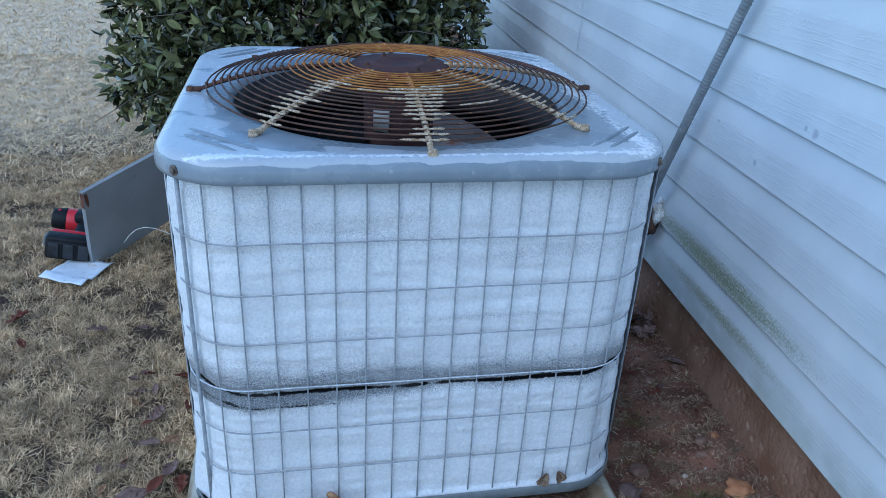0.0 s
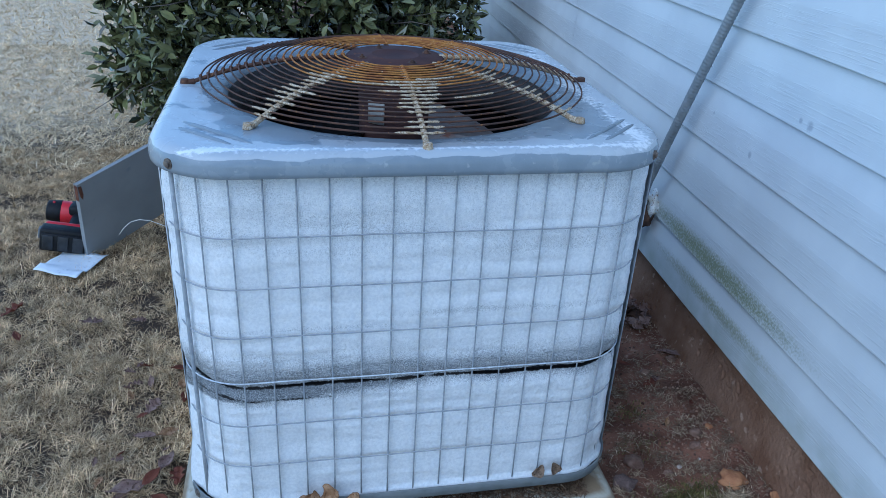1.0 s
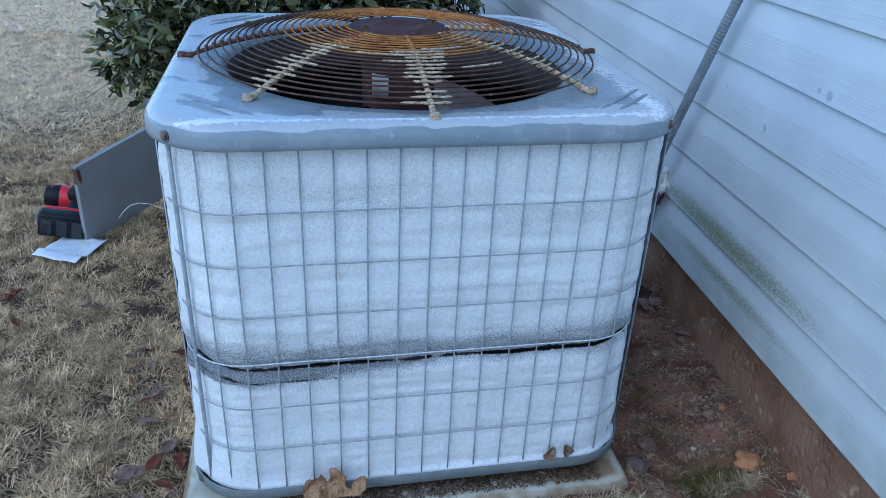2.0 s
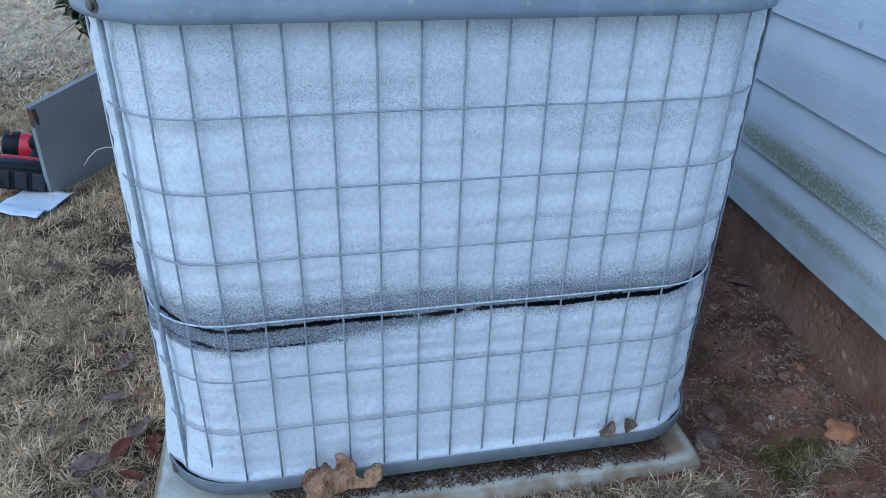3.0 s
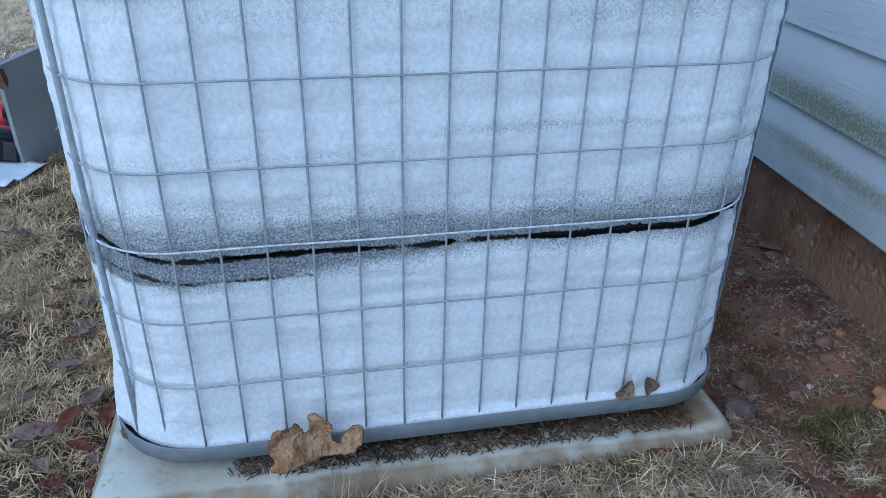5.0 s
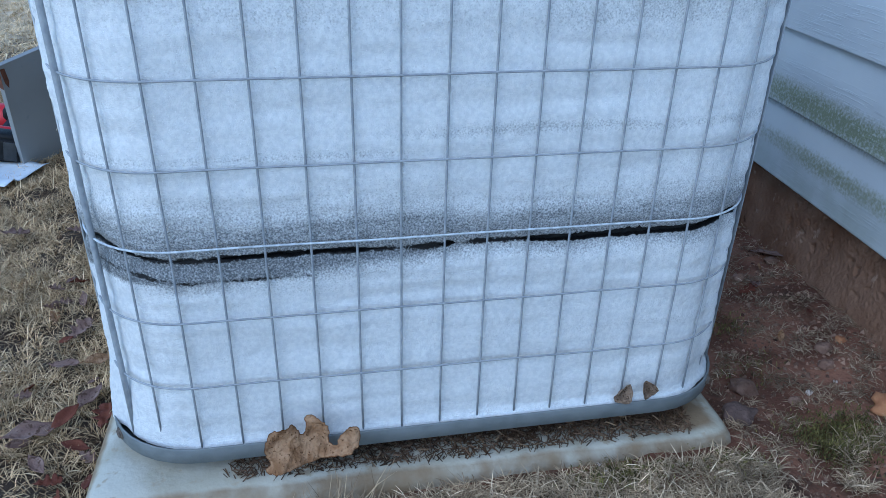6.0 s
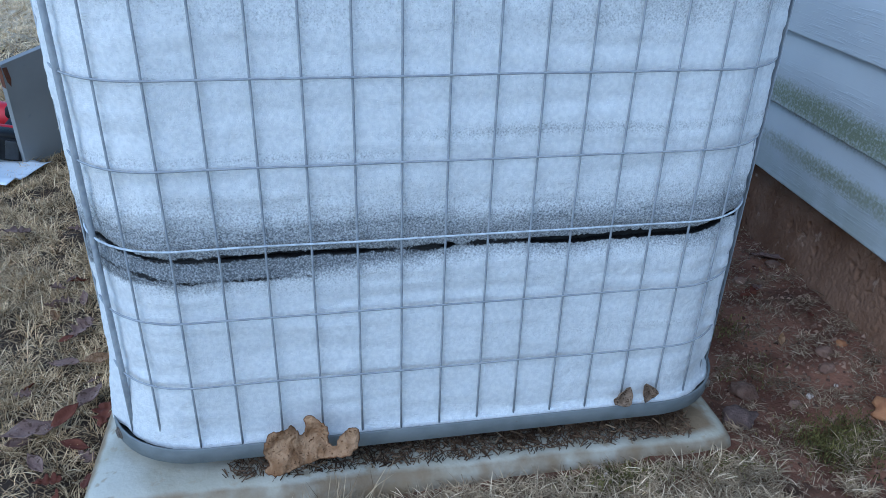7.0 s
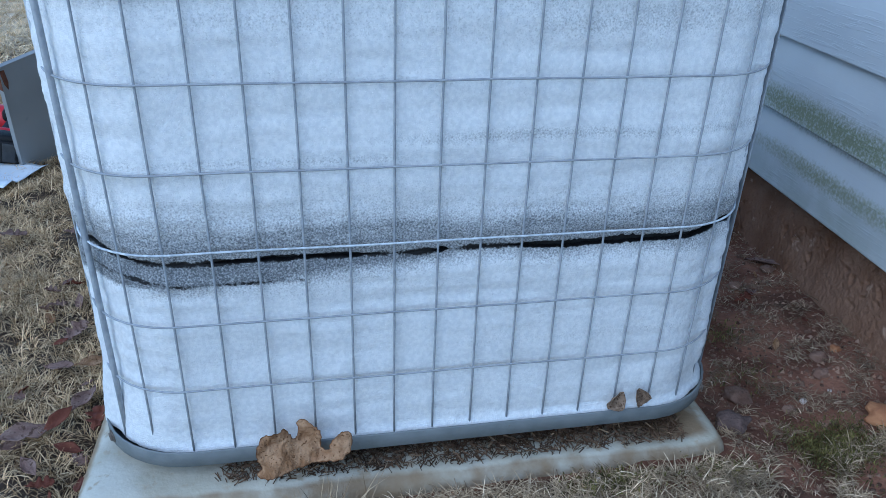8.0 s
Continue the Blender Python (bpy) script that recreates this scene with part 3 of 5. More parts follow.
wires = round(PERIMETER / 0.0508)
for i in range(wires):
    s = 0.0508 * i if i <= wires // 2 else -0.0508 * (wires - i)
    p, o = plan(s, 0.0)
    if min(abs(s - q) for q in (-0.404, 0.432, 1.22, 1.99 - PERIMETER)) < 0.018:
        continue
    pts = [(p.x + 0.0008 * noise.noise((i * 1.7, k * 0.6, 2)), p.y, 0.114 + (0.797 - 0.114) * k / 8) for k in range(9)]
    part("upright_wire", tube(pts, 0.0014, 8), wire_paint, unit)
for i, z in enumerate(ROWS_Z):
    pts = [(q.x, q.y, z + 0.0011 * noise.noise((k * 0.11, i * 5, 0))) for k, q in enumerate(outline(0.003, 200))]
    part("round_wire", tube(pts, 0.0013, 8, True), wire_frosted if i == 3 else wire_paint, unit, "frosted wire" if i == 3 else "")
for s in (-0.404, 1.22, 1.99):
    p, o = plan(s, 0.0035)
    part("corner_post", tube([(p.x, p.y, 0.112 + 0.680 * k / 6) for k in range(7)], 0.0036, 10), wire_paint, unit, "thick grey corner rod")


def edge_strip(s0, s1, grow):
    """A folded upright strip that closes the wire guard at a corner."""
    v, f, n = [], [], 6
    for i in range(n + 1):
        s = s0 + (s1 - s0) * i / n
        for g in (grow, grow - 0.0015):
            p = plan(s, g)[0]
            v += [(p.x, p.y, 0.108), (p.x, p.y, 0.793)]
    for i in range(n):
        q = 4 * i
        f += [(q, q + 4, q + 5, q + 1), (q + 2, q + 3, q + 7, q + 6), (q, q + 2, q + 6, q + 4), (q + 1, q + 5, q + 7, q + 3)]
    f += [(0, 1, 3, 2), (4 * n, 4 * n + 2, 4 * n + 3, 4 * n + 1)]
    return pydata("edge_strip", v, f)


# left strip takes the lit tone, right strip the shaded one
part("edge_strip", edge_strip(-0.530, -0.466, 0.0095), strip_pale, unit, "grey folded edge strip, painted paler as the lit side")
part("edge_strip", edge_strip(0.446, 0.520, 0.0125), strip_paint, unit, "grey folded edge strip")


def build_cap():
    n, verts, faces, rime_sheen, rust, hoar = 240, [], [], [], [], []
    HOLE = 0.334
    prof = [("o", 0.004, 0.790), ("o", 0.022, 0.7855), ("o", 0.0245, 0.787), ("o", 0.0250, 0.795), ("o", 0.0245, 0.804), ("o", 0.0225, 0.812), ("o", 0.017, 0.8195), ("o", 0.009, 0.8235), ("o", 0.000, 0.8245)]
    prof += [("m", f, 0.8245 - 0.004 * f) for f in (0.2, 0.4, 0.6, 0.8)] + [("c", HOLE + 0.030, 0.8190), ("c", HOLE + 0.012, 0.8155), ("c", HOLE + 0.003, 0.810), ("c", HOLE, 0.802)]
    for i in range(n):
        s = PERIMETER * i / n
        for kind, a, z in prof:
            edge = plan(s, 0.0)[0]
            d = edge - Vector((CX, CY))
            if kind == "o":
                q = plan(s, a)[0]
            else:
                r0 = HOLE + 0.045
                rim = Vector((CX, CY)) + d.normalized() * r0
                q = edge.lerp(rim, a) if kind == "m" else Vector((CX, CY)) + d.normalized() * a
            dent = 0.0012 * noise.noise((9 * q.x, 9 * q.y, 6)) if z > 0.8 else 0
            verts.append((CX - 0.0045 + (q.x - CX) * 0.979, -0.02 + (q.y + 0.02) * 0.995, z + dent))
            nse = noise.noise((7 * q.x, 7 * q.y, 11))
            top = z > 0.8155 and kind != "c"
            w = 0.0
            if top:
                # the -q.x term paints the pale sky reflection along the left side
                w = 0.50 * (1 - smooth01(q.y, 0.0, 0.10)) + 0.48 * smooth01(-q.x, 0.26, 0.38) + 0.55 * smooth01(q.x, 0.34, 0.42) + 0.6 * smooth01(q.y, 0.62, 0.74)
                w = min(0.58, w) + 0.14 * nse
            elif z > 0.80 and kind == "o":
                w = 0.12 + 0.2 * nse
            rime_sheen.append(w)
            front = math.exp(-((q.y - 0.004) / 0.012) ** 2) * (z > 0.814) * (kind == "o")
            east = math.exp(-((q.x - 0.385) / 0.022) ** 2) * (z > 0.814) * (q.y < 0.72)
            hoar.append((0.55 + 0.5 * noise.noise((11 * q.x, 11 * q.y, 21))) * max(front, 0.9 * east))
            rust.append(0.62 * math.exp(-((q.x + 0.32) ** 2 + (q.y - 0.20) ** 2) / 0.006) if top else 0.0)
    k = len(prof)
    for i in range(n):
        j = (i + 1) % n
        for a in range(k - 1):
            faces.append((i * k + a, j * k + a, j * k + a + 1, i * k + a + 1))
    cap = part("top_cap", pydata("top_cap", verts, faces, rime_sheen=rime_sheen, rust=rust, hoar=hoar), cap_paint, unit, "grey painted steel cap, rimed in white patches, with painted sky sheen")
    # pressed ribs across the corners
    for sx, sy in ((1, -1), (-1, -1), (1, 1), (-1, 1)):
        for off, ln in ((0.462, 0.088), (0.487, 0.066)):
            c = Vector((CX + sx * off * 0.7071, CY + sy * off * 0.7071))
            t = Vector((-sy * 0.7071, sx * 0.7071))
            pts = [(c.x + t.x * u * ln, c.y + t.y * u * ln, 0.8225 - 0.0035 * abs(u) ** 6) for u in (-1, -0.9, -0.6, 0, 0.6, 0.9, 1)]
            part("pressed_rib", tube(pts, [0.001, 0.004, 0.0045, 0.0045, 0.0045, 0.004, 0.001], 10), cap_paint, cap)
    for s in (-0.383, 0.398, 1.16, 1.92):
        p, o = plan(s, 0.024)
        p.x = CX - 0.0045 + (p.x - CX) * 0.979
        bm = rod(bmesh.new(), (p.x, p.y, 0.800), (p.x + 0.0055 * o.x, p.y + 0.0055 * o.y, 0.800), 0.0055, sides=6)
        part("cap_screw", rod(bm, (p.x, p.y, 0.800), (p.x + 0.002 * o.x, p.y + 0.002 * o.y, 0.800), 0.0085, sides=16), bolt_mat, cap, "weathered hex screw", smooth=False)


build_cap()


def build_shroud():
    n, prof = 96, [(0.335, 0.806), (0.333, 0.790), (0.336, 0.755), (0.345, 0.70), (0.3465, 0.70), (0.3385, 0.755), (0.3355, 0.79), (0.3375, 0.806)]
    verts = [(CX + r * math.cos(2 * math.pi * i / n), CY + r * math.sin(2 * math.pi * i / n), z) for i in range(n) for r, z in prof]
    k = len(prof)
    faces = [(i * k + j, i * k + j + 1, ((i + 1) % n) * k + j + 1, ((i + 1) % n) * k + j) for i in range(n) for j in range(k - 1)]
    part("fan_shroud", pydata("fan_shroud", verts, faces), shroud_mat, unit, "dark grey fan shroud")


build_shroud()

# ---- fan guard, motor and fan ----
GX, GY = 0.0, 0.404


def dome(r):
    return 0.8255 + 0.050 * (1 - min(1.0, max(0.0, r - 0.06) / 0.335) ** 2.6)


def at_guard(r, a, dz=0.0):
    return (GX + r * math.cos(a), GY + r * math.sin(a), dome(r) + dz)


guard = part("motor_plate", (lambda: pydata("motor_plate", *(lambda prof, n: ([(GX + r * math.cos(2 * math.pi * i / n), GY + r * math.sin(2 * math.pi * i / n), z) for i in range(n) for r, z in prof], [(i * len(prof) + a, ((i + 1) % n) * len(prof) + a, ((i + 1) % n) * len(prof) + a + 1, i * len(prof) + a + 1) for i in range(n) for a in range(len(prof) - 1)]))([(0.098, 0.868), (0.099, 0.874), (0.095, 0.878), (0.052, 0.8785), (0.049, 0.8805), (0.045, 0.8805), (0.042, 0.8785), (0.0005, 0.8780)], 72)))(), plate_mat, unit, "dark rusted round motor plate")
RINGS = 20
for i in range(RINGS):
    r = 0.104 + (0.375 - 0.104) * i / (RINGS - 1)
    pts = [at_guard(r + 0.0006 * noise.noise((8 * math.cos(a), 8 * math.sin(a), i)), a, 0.0045 + 0.001 * noise.noise((3 * math.cos(a), 3 * math.sin(a), i))) for a in (2 * math.pi * k / 112 for k in range(112))]
    part("guard_ring", tube(pts, 0.0017, 7, True), rust_orange if i < 9 else rust_dark, guard, "orange rusted wire ring" if i < 9 else "dark rusted wire ring")
SPOKES = [-90 + 45 * k + (2.0 if k else 0) for k in range(8)]
for k, deg in enumerate(SPOKES):
    a = radians(deg)
    rs = [0.09 + (0.392 - 0.09) * j / 24 for j in range(25)]
    pts = [at_guard(r, a, -0.0005) for r in rs] + [(GX + 0.402 * math.cos(a), GY + 0.402 * math.sin(a), 0.826)]
    icy = k in (0, 1, 7)
    spoke = part("guard_spoke", tube(pts, [(0.0050 if icy or k == 2 else 0.0040) + 0.0009 * noise.noise((9.0 * q, k, 0)) for q in range(len(pts))], 10), crust if icy or k == 2 else rust_dark, guard, "spoke crusted with pale frost" if icy or k == 2 else "rusted steel spoke")
    foot = bmesh.new()
    rod(foot, (GX + 0.386 * math.cos(a), GY + 0.386 * math.sin(a), 0.8275), (GX + 0.412 * math.cos(a), GY + 0.412 * math.sin(a), 0.8255), 0.0058, 0.0052, 12, 0.0015)
    rod(foot, (GX + 0.405 * math.cos(a), GY + 0.405 * math.sin(a), 0.8225), (GX + 0.405 * math.cos(a), GY + 0.405 * math.sin(a), 0.8325), 0.0095, 0.0080, 6, 0.001)
    part("spoke_foot", foot, crust if icy else rust_dark, guard)
    # broken crust of frost along the rings beside the spoke and lumps on it
    rnd = random.Random(k)
    for i in range(RINGS):
        r = 0.104 + (0.375 - 0.104) * i / (RINGS - 1)
        lump = bmesh.new()
        if icy and i > 6:
            span = {0: 0.052, 1: 0.030, 7: 0.040}[k]
            lo, hi = -span * rnd.uniform(0.35, 1.1), span * rnd.uniform(0.3, 1.1)
            if rnd.random() < 0.10 + (0.15 if k == 1 else 0):
                lump.free()
                continue
            arc = [at_guard(r, a + (lo + (hi - lo) * q / 12) / r, 0.0055 + rnd.uniform(-0.0005, 0.0008)) for q in range(13)]
            lump.free()
            part("frost_crust", tube(arc, [0.0008] + [rnd.uniform(0.0017, 0.0025) for q in range(11)] + [0.0008], 7), crust, guard, "frost crust on the wire")
            continue
        c = at_guard(r, a, 0.005)
        bmesh.ops.create_icosphere(lump, subdivisions=1, radius=0.0042, matrix=Matrix.Translation(c) @ Matrix.Diagonal((rnd.uniform(0.8, 1.3), rnd.uniform(0.8, 1.3), rnd.uniform(0.6, 1.0), 1)))
        part("rust_clump", lump, rust_orange if i < 9 else rust_dark, guard)
# longer runs of pale crust on the front rings
rnd = random.Random(5)
for i in range(6, 13, 2):
    r = 0.104 + (0.375 - 0.104) * i / (RINGS - 1)
    for _ in range(1):
        a0 = radians(rnd.uniform(-128, -62))
        ln = rnd.uniform(0.2, 0.5)
        part("frost_crust", tube([at_guard(r, a0 + ln * q / 20, 0.0055) for q in range(21)], [0.0008] + [rnd.uniform(0.0016, 0.0022) for q in range(19)] + [0.0008], 7), crust, guard, "frost crust on the wire")
for k in range(4):
    a = radians(20 + 90 * k)
    x, y = GX + 0.072 * math.cos(a), GY + 0.072 * math.sin(a)
    bm = rod(bmesh.new(), (x, y, 0.876), (x, y, 0.8795), 0.0105, 0.009, 16)
    rod(bm, (x, y, 0.876), (x, y, 0.8825), 0.006, 0.0055, 6)
    rod(bm, (x, y, 0.88), (x, y, 0.8855), 0.0028, 0.0025, 8)
    part("mounting_bolt", bm, rust_dark, guard, smooth=False)
bm = rod(bmesh.new(), (GX, GY, 0.66), (GX, GY, 0.868), 0.070, 0.074, 40, 0.006)
motor = part("fan_motor", bm, plate_mat, unit, "rusty fan motor under the plate")


def curved_strip(r, a0, a1, z0, z1, thick, n=14):
    v, f = [], []
    for i in range(n + 1):
        a = radians(a0 + (a1 - a0) * i / n)
        for rr in (r, r + thick):
            for z in (z0, z1):
                v.append((GX + rr * math.cos(a), GY + rr * math.sin(a), z))
    for i in range(n):
        b = 4 * i
        f += [(b, b + 4, b + 5, b + 1), (b + 2, b + 3, b + 7, b + 6), (b + 1, b + 5, b + 7, b + 3), (b, b + 2, b + 6, b + 4)]
    f += [(0, 1, 3, 2), (4 * n, 4 * n + 2, 4 * n + 3, 4 * n + 1)]
    return pydata("strip", v, f)


part("rating_label", curved_strip(0.0735, -140, -112, 0.755, 0.80, 0.0015), white_label, motor, "peeling white label")


def blade(a0):
    """One broad, pitched and twisted fan blade."""
    v, f, nu, nw = [], [], 10, 8
    for side in (0, 1):
        for i in range(nu + 1):
            r = 0.06 + 0.27 * i / nu
            for j in range(nw + 1):
                w = j / nw - 0.5
                chord = 0.75 + 0.25 * i / nu
                a = a0 + w * chord * 1.15
                v.append((GX + r * math.cos(a), GY + r * math.sin(a), 0.69 + w * 0.085 + 0.01 * (1 - 4 * w * w) - 0.002 * side))
    m = (nu + 1) * (nw + 1)
    for i in range(nu):
        for j in range(nw):
            q = (i * (nw + 1) + j, (i + 1) * (nw + 1) + j, (i + 1) * (nw + 1) + j + 1, i * (nw + 1) + j + 1)
            f += [q, tuple(m + t for t in q[::-1])]
    return pydata("fan_blade", v, f)


for k in range(3):
    part("fan_blade", blade(radians(-55 + 120 * k)), blade_mat, unit, "dull brown-grey fan blade")


# ---- conduit on the house wall ----
def build_conduit():
    ob = thing("conduit", (0.79, 0.80, 0.30), "grey ribbed flexible conduit running up the siding", "conduit")
    n, pts, rad = 700, [], []
    for i in range(n):
        z = 0.25 + 1.9 * i / (n - 1)
        y = 0.962 - 0.476 * z + 0.012 * math.sin(2.2 * z)
        if z < 0.45:
            y -= 0.10 * (0.45 - z)
        pts.append((0.800 - 0.012 * smooth01(z, 0.3, 0.45), y, z))
        rad.append(0.0118 + 0.0011 * math.sin(2 * math.pi * i / 3.2))
    part("ribbed_hose", tube(pts, rad, 16), conduit_mat, ob)


build_conduit()


def clump(name, centre, size, seed, material, label, category, group="", flat=1.0, rough=0.35, sub=3):
    """A broken, lumpy solid."""
    bm = bmesh.new()
    bmesh.ops.create_icosphere(bm, subdivisions=sub, radius=1)
    for v in bm.verts:
        k = 1 + rough * noise.noise(v.co * 1.3 + Vector((seed, 0, 0))) + 0.4 * rough * noise.noise(v.co * 3.1 + Vector((0, seed, 0)))
        v.co = Vector((v.co.x * size[0] * k, v.co.y * size[1] * k, v.co.z * size[2] * k * flat))
        v.co += Vector(centre)
    ob = part(name, bm, material)
    return tagged(ob, label, category, group)


clump("sealant_foam", (0.825, 0.775, 0.375), (0.020, 0.028, 0.036), 3.0, foam_mat, "crumbling pale sealant round the pipe hole in the siding", "sealant", rough=0.9)
clump("pipe_stub", (0.800, 0.785, 0.330), (0.024, 0.026, 0.028), 8.0, dirt_brown, "dark brown pipe insulation at the wall", "insulation", rough=0.8)


# ---- shrub behind the unit ----
def leaf_cloud(name, centres, normals, size, seed, material, parent, label=""):
    """Folded pointed leaves, one island each."""
    rng = np.random.default_rng(seed)
    n = len(centres)
    L = size * rng.uniform(0.6, 1.25, n)
    W = L * rng.uniform(0.36, 0.5, n)
    d = rng.normal(size=(n, 3)) * 0.8 + normals * 0.7
    d[:, 2] += rng.uniform(-0.3, 0.5, n)
    d /= np.linalg.norm(d, axis=1)[:, None]
    u = normals + rng.normal(size=(n, 3)) * 0.7 + np.array((0, 0, 0.6))
    side = np.cross(d, u)
    side /= np.linalg.norm(side, axis=1)[:, None]
    up = np.cross(side, d)
    prof = [(0.0, 0.0, 0.0), (0.28, 0.42, 0.10), (0.62, 0.46, 0.12), (1.0, 0.0, -0.06)]
    P = []
    for t, w, h in prof:
        mid = centres + d * (L * t)[:, None] + up * (-0.10 * L * t * t)[:, None]
        if w:
            P += [mid + side * (W * w)[:, None] + up * (h * L)[:, None], mid, mid - side * (W * w)[:, None] + up * (h * L)[:, None]]
        else:
            P.append(mid)
    V = np.stack(P, 1).reshape(-1, 3)
    F = []
    for i in range(n):
        b = 8 * i
        F += [(b, b + 1, b + 2), (b, b + 2, b + 3), (b + 1, b + 4, b + 5, b + 2), (b + 2, b + 5, b + 6, b + 3), (b + 4, b + 7, b + 5), (b + 5, b + 7, b + 6)]
    return part(name, pydata(name, V, F), material, parent, label, smooth=False)


def build_shrub(name, c, radii, leaves, size, seed, label, low=0.05):
    ob = thing(name, (c[0], c[1], 0), label, "shrub")
    rng = np.random.default_rng(seed)
    rnd = random.Random(seed)
    for k in range(9):
        a = rnd.uniform(0, 6.28)
        tip = Vector((c[0] + radii[0] * 0.75 * math.cos(a), c[1] + radii[1] * 0.75 * math.sin(a), c[2] + radii[2] * rnd.uniform(0.1, 0.8)))
        base = Vector((c[0] + rnd.uniform(-0.15, 0.15), c[1] + rnd.uniform(-0.1, 0.1), -0.02))
        pts = [base.lerp(tip, t) + Vector((0, 0, 0.25 * t * (1 - t))) + 0.03 * Vector((rnd.uniform(-1, 1), rnd.uniform(-1, 1), 0)) * t for t in (0, 0.2, 0.4, 0.6, 0.8, 1)]
        part("stem", tube(pts, [0.017, 0.014, 0.011, 0.008, 0.006, 0.003], 7), bark, ob)
    v = rng.normal(size=(leaves, 3))
    v /= np.linalg.norm(v, axis=1)[:, None]
    bump = np.array([1 + 0.16 * noise.noise(Vector(q) * 2.6 + Vector((seed, 0, 0))) + 0.10 * noise.noise(Vector(q) * 7 + Vector((0, seed, 0))) for q in v])
    # squarer than an ellipsoid
    v2 = np.sign(v) * np.abs(v) ** 0.72
    depth = 1 - 0.55 * rng.random(leaves) ** 1.3
    pos = np.array(c) + v2 * np.array(radii) * (bump * depth)[:, None]
    keep = pos[:, 2] > low + 0.10 * rng.random(leaves)
    # leaves gather on twigs, with dark hollows between
    keep &= np.array([noise.noise(Vector(q) * 8.5) + 0.6 * noise.noise(Vector(q) * 19) > -0.10 for q in pos])
    leaf_cloud("foliage", pos[keep], v[keep], size, seed, leaf_mat, ob)
    # bare twigs poking out
    for k in range(90):
        q = Vector(rng.normal(size=3)).normalized()
        q = Vector((math.copysign(abs(q.x) ** 0.72, q.x), math.copysign(abs(q.y) ** 0.72, q.y), math.copysign(abs(q.z) ** 0.72, q.z)))
        a = Vector(c) + Vector((q.x * radii[0], q.y * radii[1], q.z * radii[2])) * 0.8
        b = Vector(c) + Vector((q.x * radii[0], q.y * radii[1], q.z * radii[2])) * rnd.uniform(1.0, 1.1) + Vector((rnd.uniform(-0.1, 0.1), rnd.uniform(-0.1, 0.1), rnd.uniform(-0.1, 0.05)))
        if b.z < 0.08:
            continue
        part("twig", tube([a, a.lerp(b, 0.5) + Vector((0, 0, rnd.uniform(-0.02, 0.02))), b], [0.003, 0.0022, 0.001], 5), bark, ob)
    return ob


build_shrub("shrub", (-0.20, 2.56, 0.60), (0.86, 0.60, 0.64), 52000, 0.060, 4, "dense dark green broadleaf shrub with bare twigs", 0.12)
build_shrub("shrub", (0.22, 3.35, 0.60), (0.46, 0.50, 0.62), 7000, 0.050, 9, "shaded dark shrub close to the house wall", 0.10)


# ---- grass ----
def blades(name, xy, length, width, seed, material, label, lean=(0.3, 1.2), category="grass", mat=0.0, ways=None, reach=None):
    """Curved blades, three strips each; ways and reach: the heading of each blade and how far out of its tuft it stands."""
    rng = np.random.default_rng(seed)
    n = len(xy)
    z = np.array([ground_z(x, y) for x, y in xy])
    L = length * rng.uniform(0.45, 1.3, n)
    a = rng.uniform(0, 2 * np.pi, n) if ways is None else ways
    d = np.stack([np.cos(a), np.sin(a)], 1)
    th0 = rng.uniform(lean[0], lean[1], n)
    if reach is not None:
        th0 = 0.15 + th0 * 0.6 + 0.45 * reach
    curl = rng.uniform(0.1, 0.7 if ways is None else 1.5, n)
    side = np.stack([-d[:, 1], d[:, 0], rng.uniform(-0.5, 0.5, n)], 1)
    p = np.column_stack([xy, z - 0.004 * (mat == 0) + mat * rng.random(n)])
    P = []
    W = width * rng.uniform(0.6, 1.3, n)
    for k, w in enumerate((1.0, 0.9, 0.7, 0.0)):
        if k:
            th = th0 + curl * (k - 1) * 0.55
            p = p + np.column_stack([d * (np.sin(th) * L / 3)[:, None], np.maximum(np.cos(th), -0.15) * L / 3])
        if w:
            P += [p + side * (W * w / 2)[:, None], p - side * (W * w / 2)[:, None]]
        else:
            P.append(p)
    V = np.stack(P, 1).reshape(-1, 3)
    b = 7 * np.arange(n)[:, None]
    quads = np.concatenate([b + np.array([0, 1, 3, 2]), b + np.array([2, 3, 5, 4])]).tolist()
    tris = (b + np.array([4, 5, 6])).tolist()
    ob = part(name, pydata(name, V, quads + tris), material, smooth=False)
    return tagged(ob, label, category, kind="stuff")


rng = np.random.default_rng(12)


def scatter(n, x0, x1, y0, y1, keep):
    xy = np.column_stack([rng.uniform(x0, x1, n), rng.uniform(y0, y1, n)])
    return xy[[keep(x, y) for x, y in xy]]


def free(x, y):
    """Not under the pad and not in the wall."""
    return not (-0.455 < x < 0.445 and -0.05 < y < 0.89) and x < wall_x(y) - 0.0


def clumpy(x, y):
    return noise.noise((7 * x, 7 * y, 0)) + 0.5 * noise.noise((19 * x, 19 * y, 3))


def tufted(n, each, x0, x1, y0, y1, spread, keep):
    """Foot points of blades gathered into tufts, and the way out of each tuft."""
    c = np.column_stack([rng.uniform(x0, x1, n), rng.uniform(y0, y1, n)])
    c = c[[keep(x, y) for x, y in c]]
    size = rng.uniform(0.55, 1.5, len(c))
    k = np.repeat(np.arange(len(c)), each)
    a, r = rng.uniform(0, 2 * np.pi, len(k)), np.abs(rng.normal(0, 1, len(k)))
    off = np.column_stack([np.cos(a), np.sin(a)]) * (r * spread * size[k])[:, None]
    xy = c[k] + off
    ok = [free(x, y) for x, y in xy]
    return xy[ok], (a + rng.normal(0, 0.75, len(k)))[ok], np.clip(r, 0, 2.2)[ok]


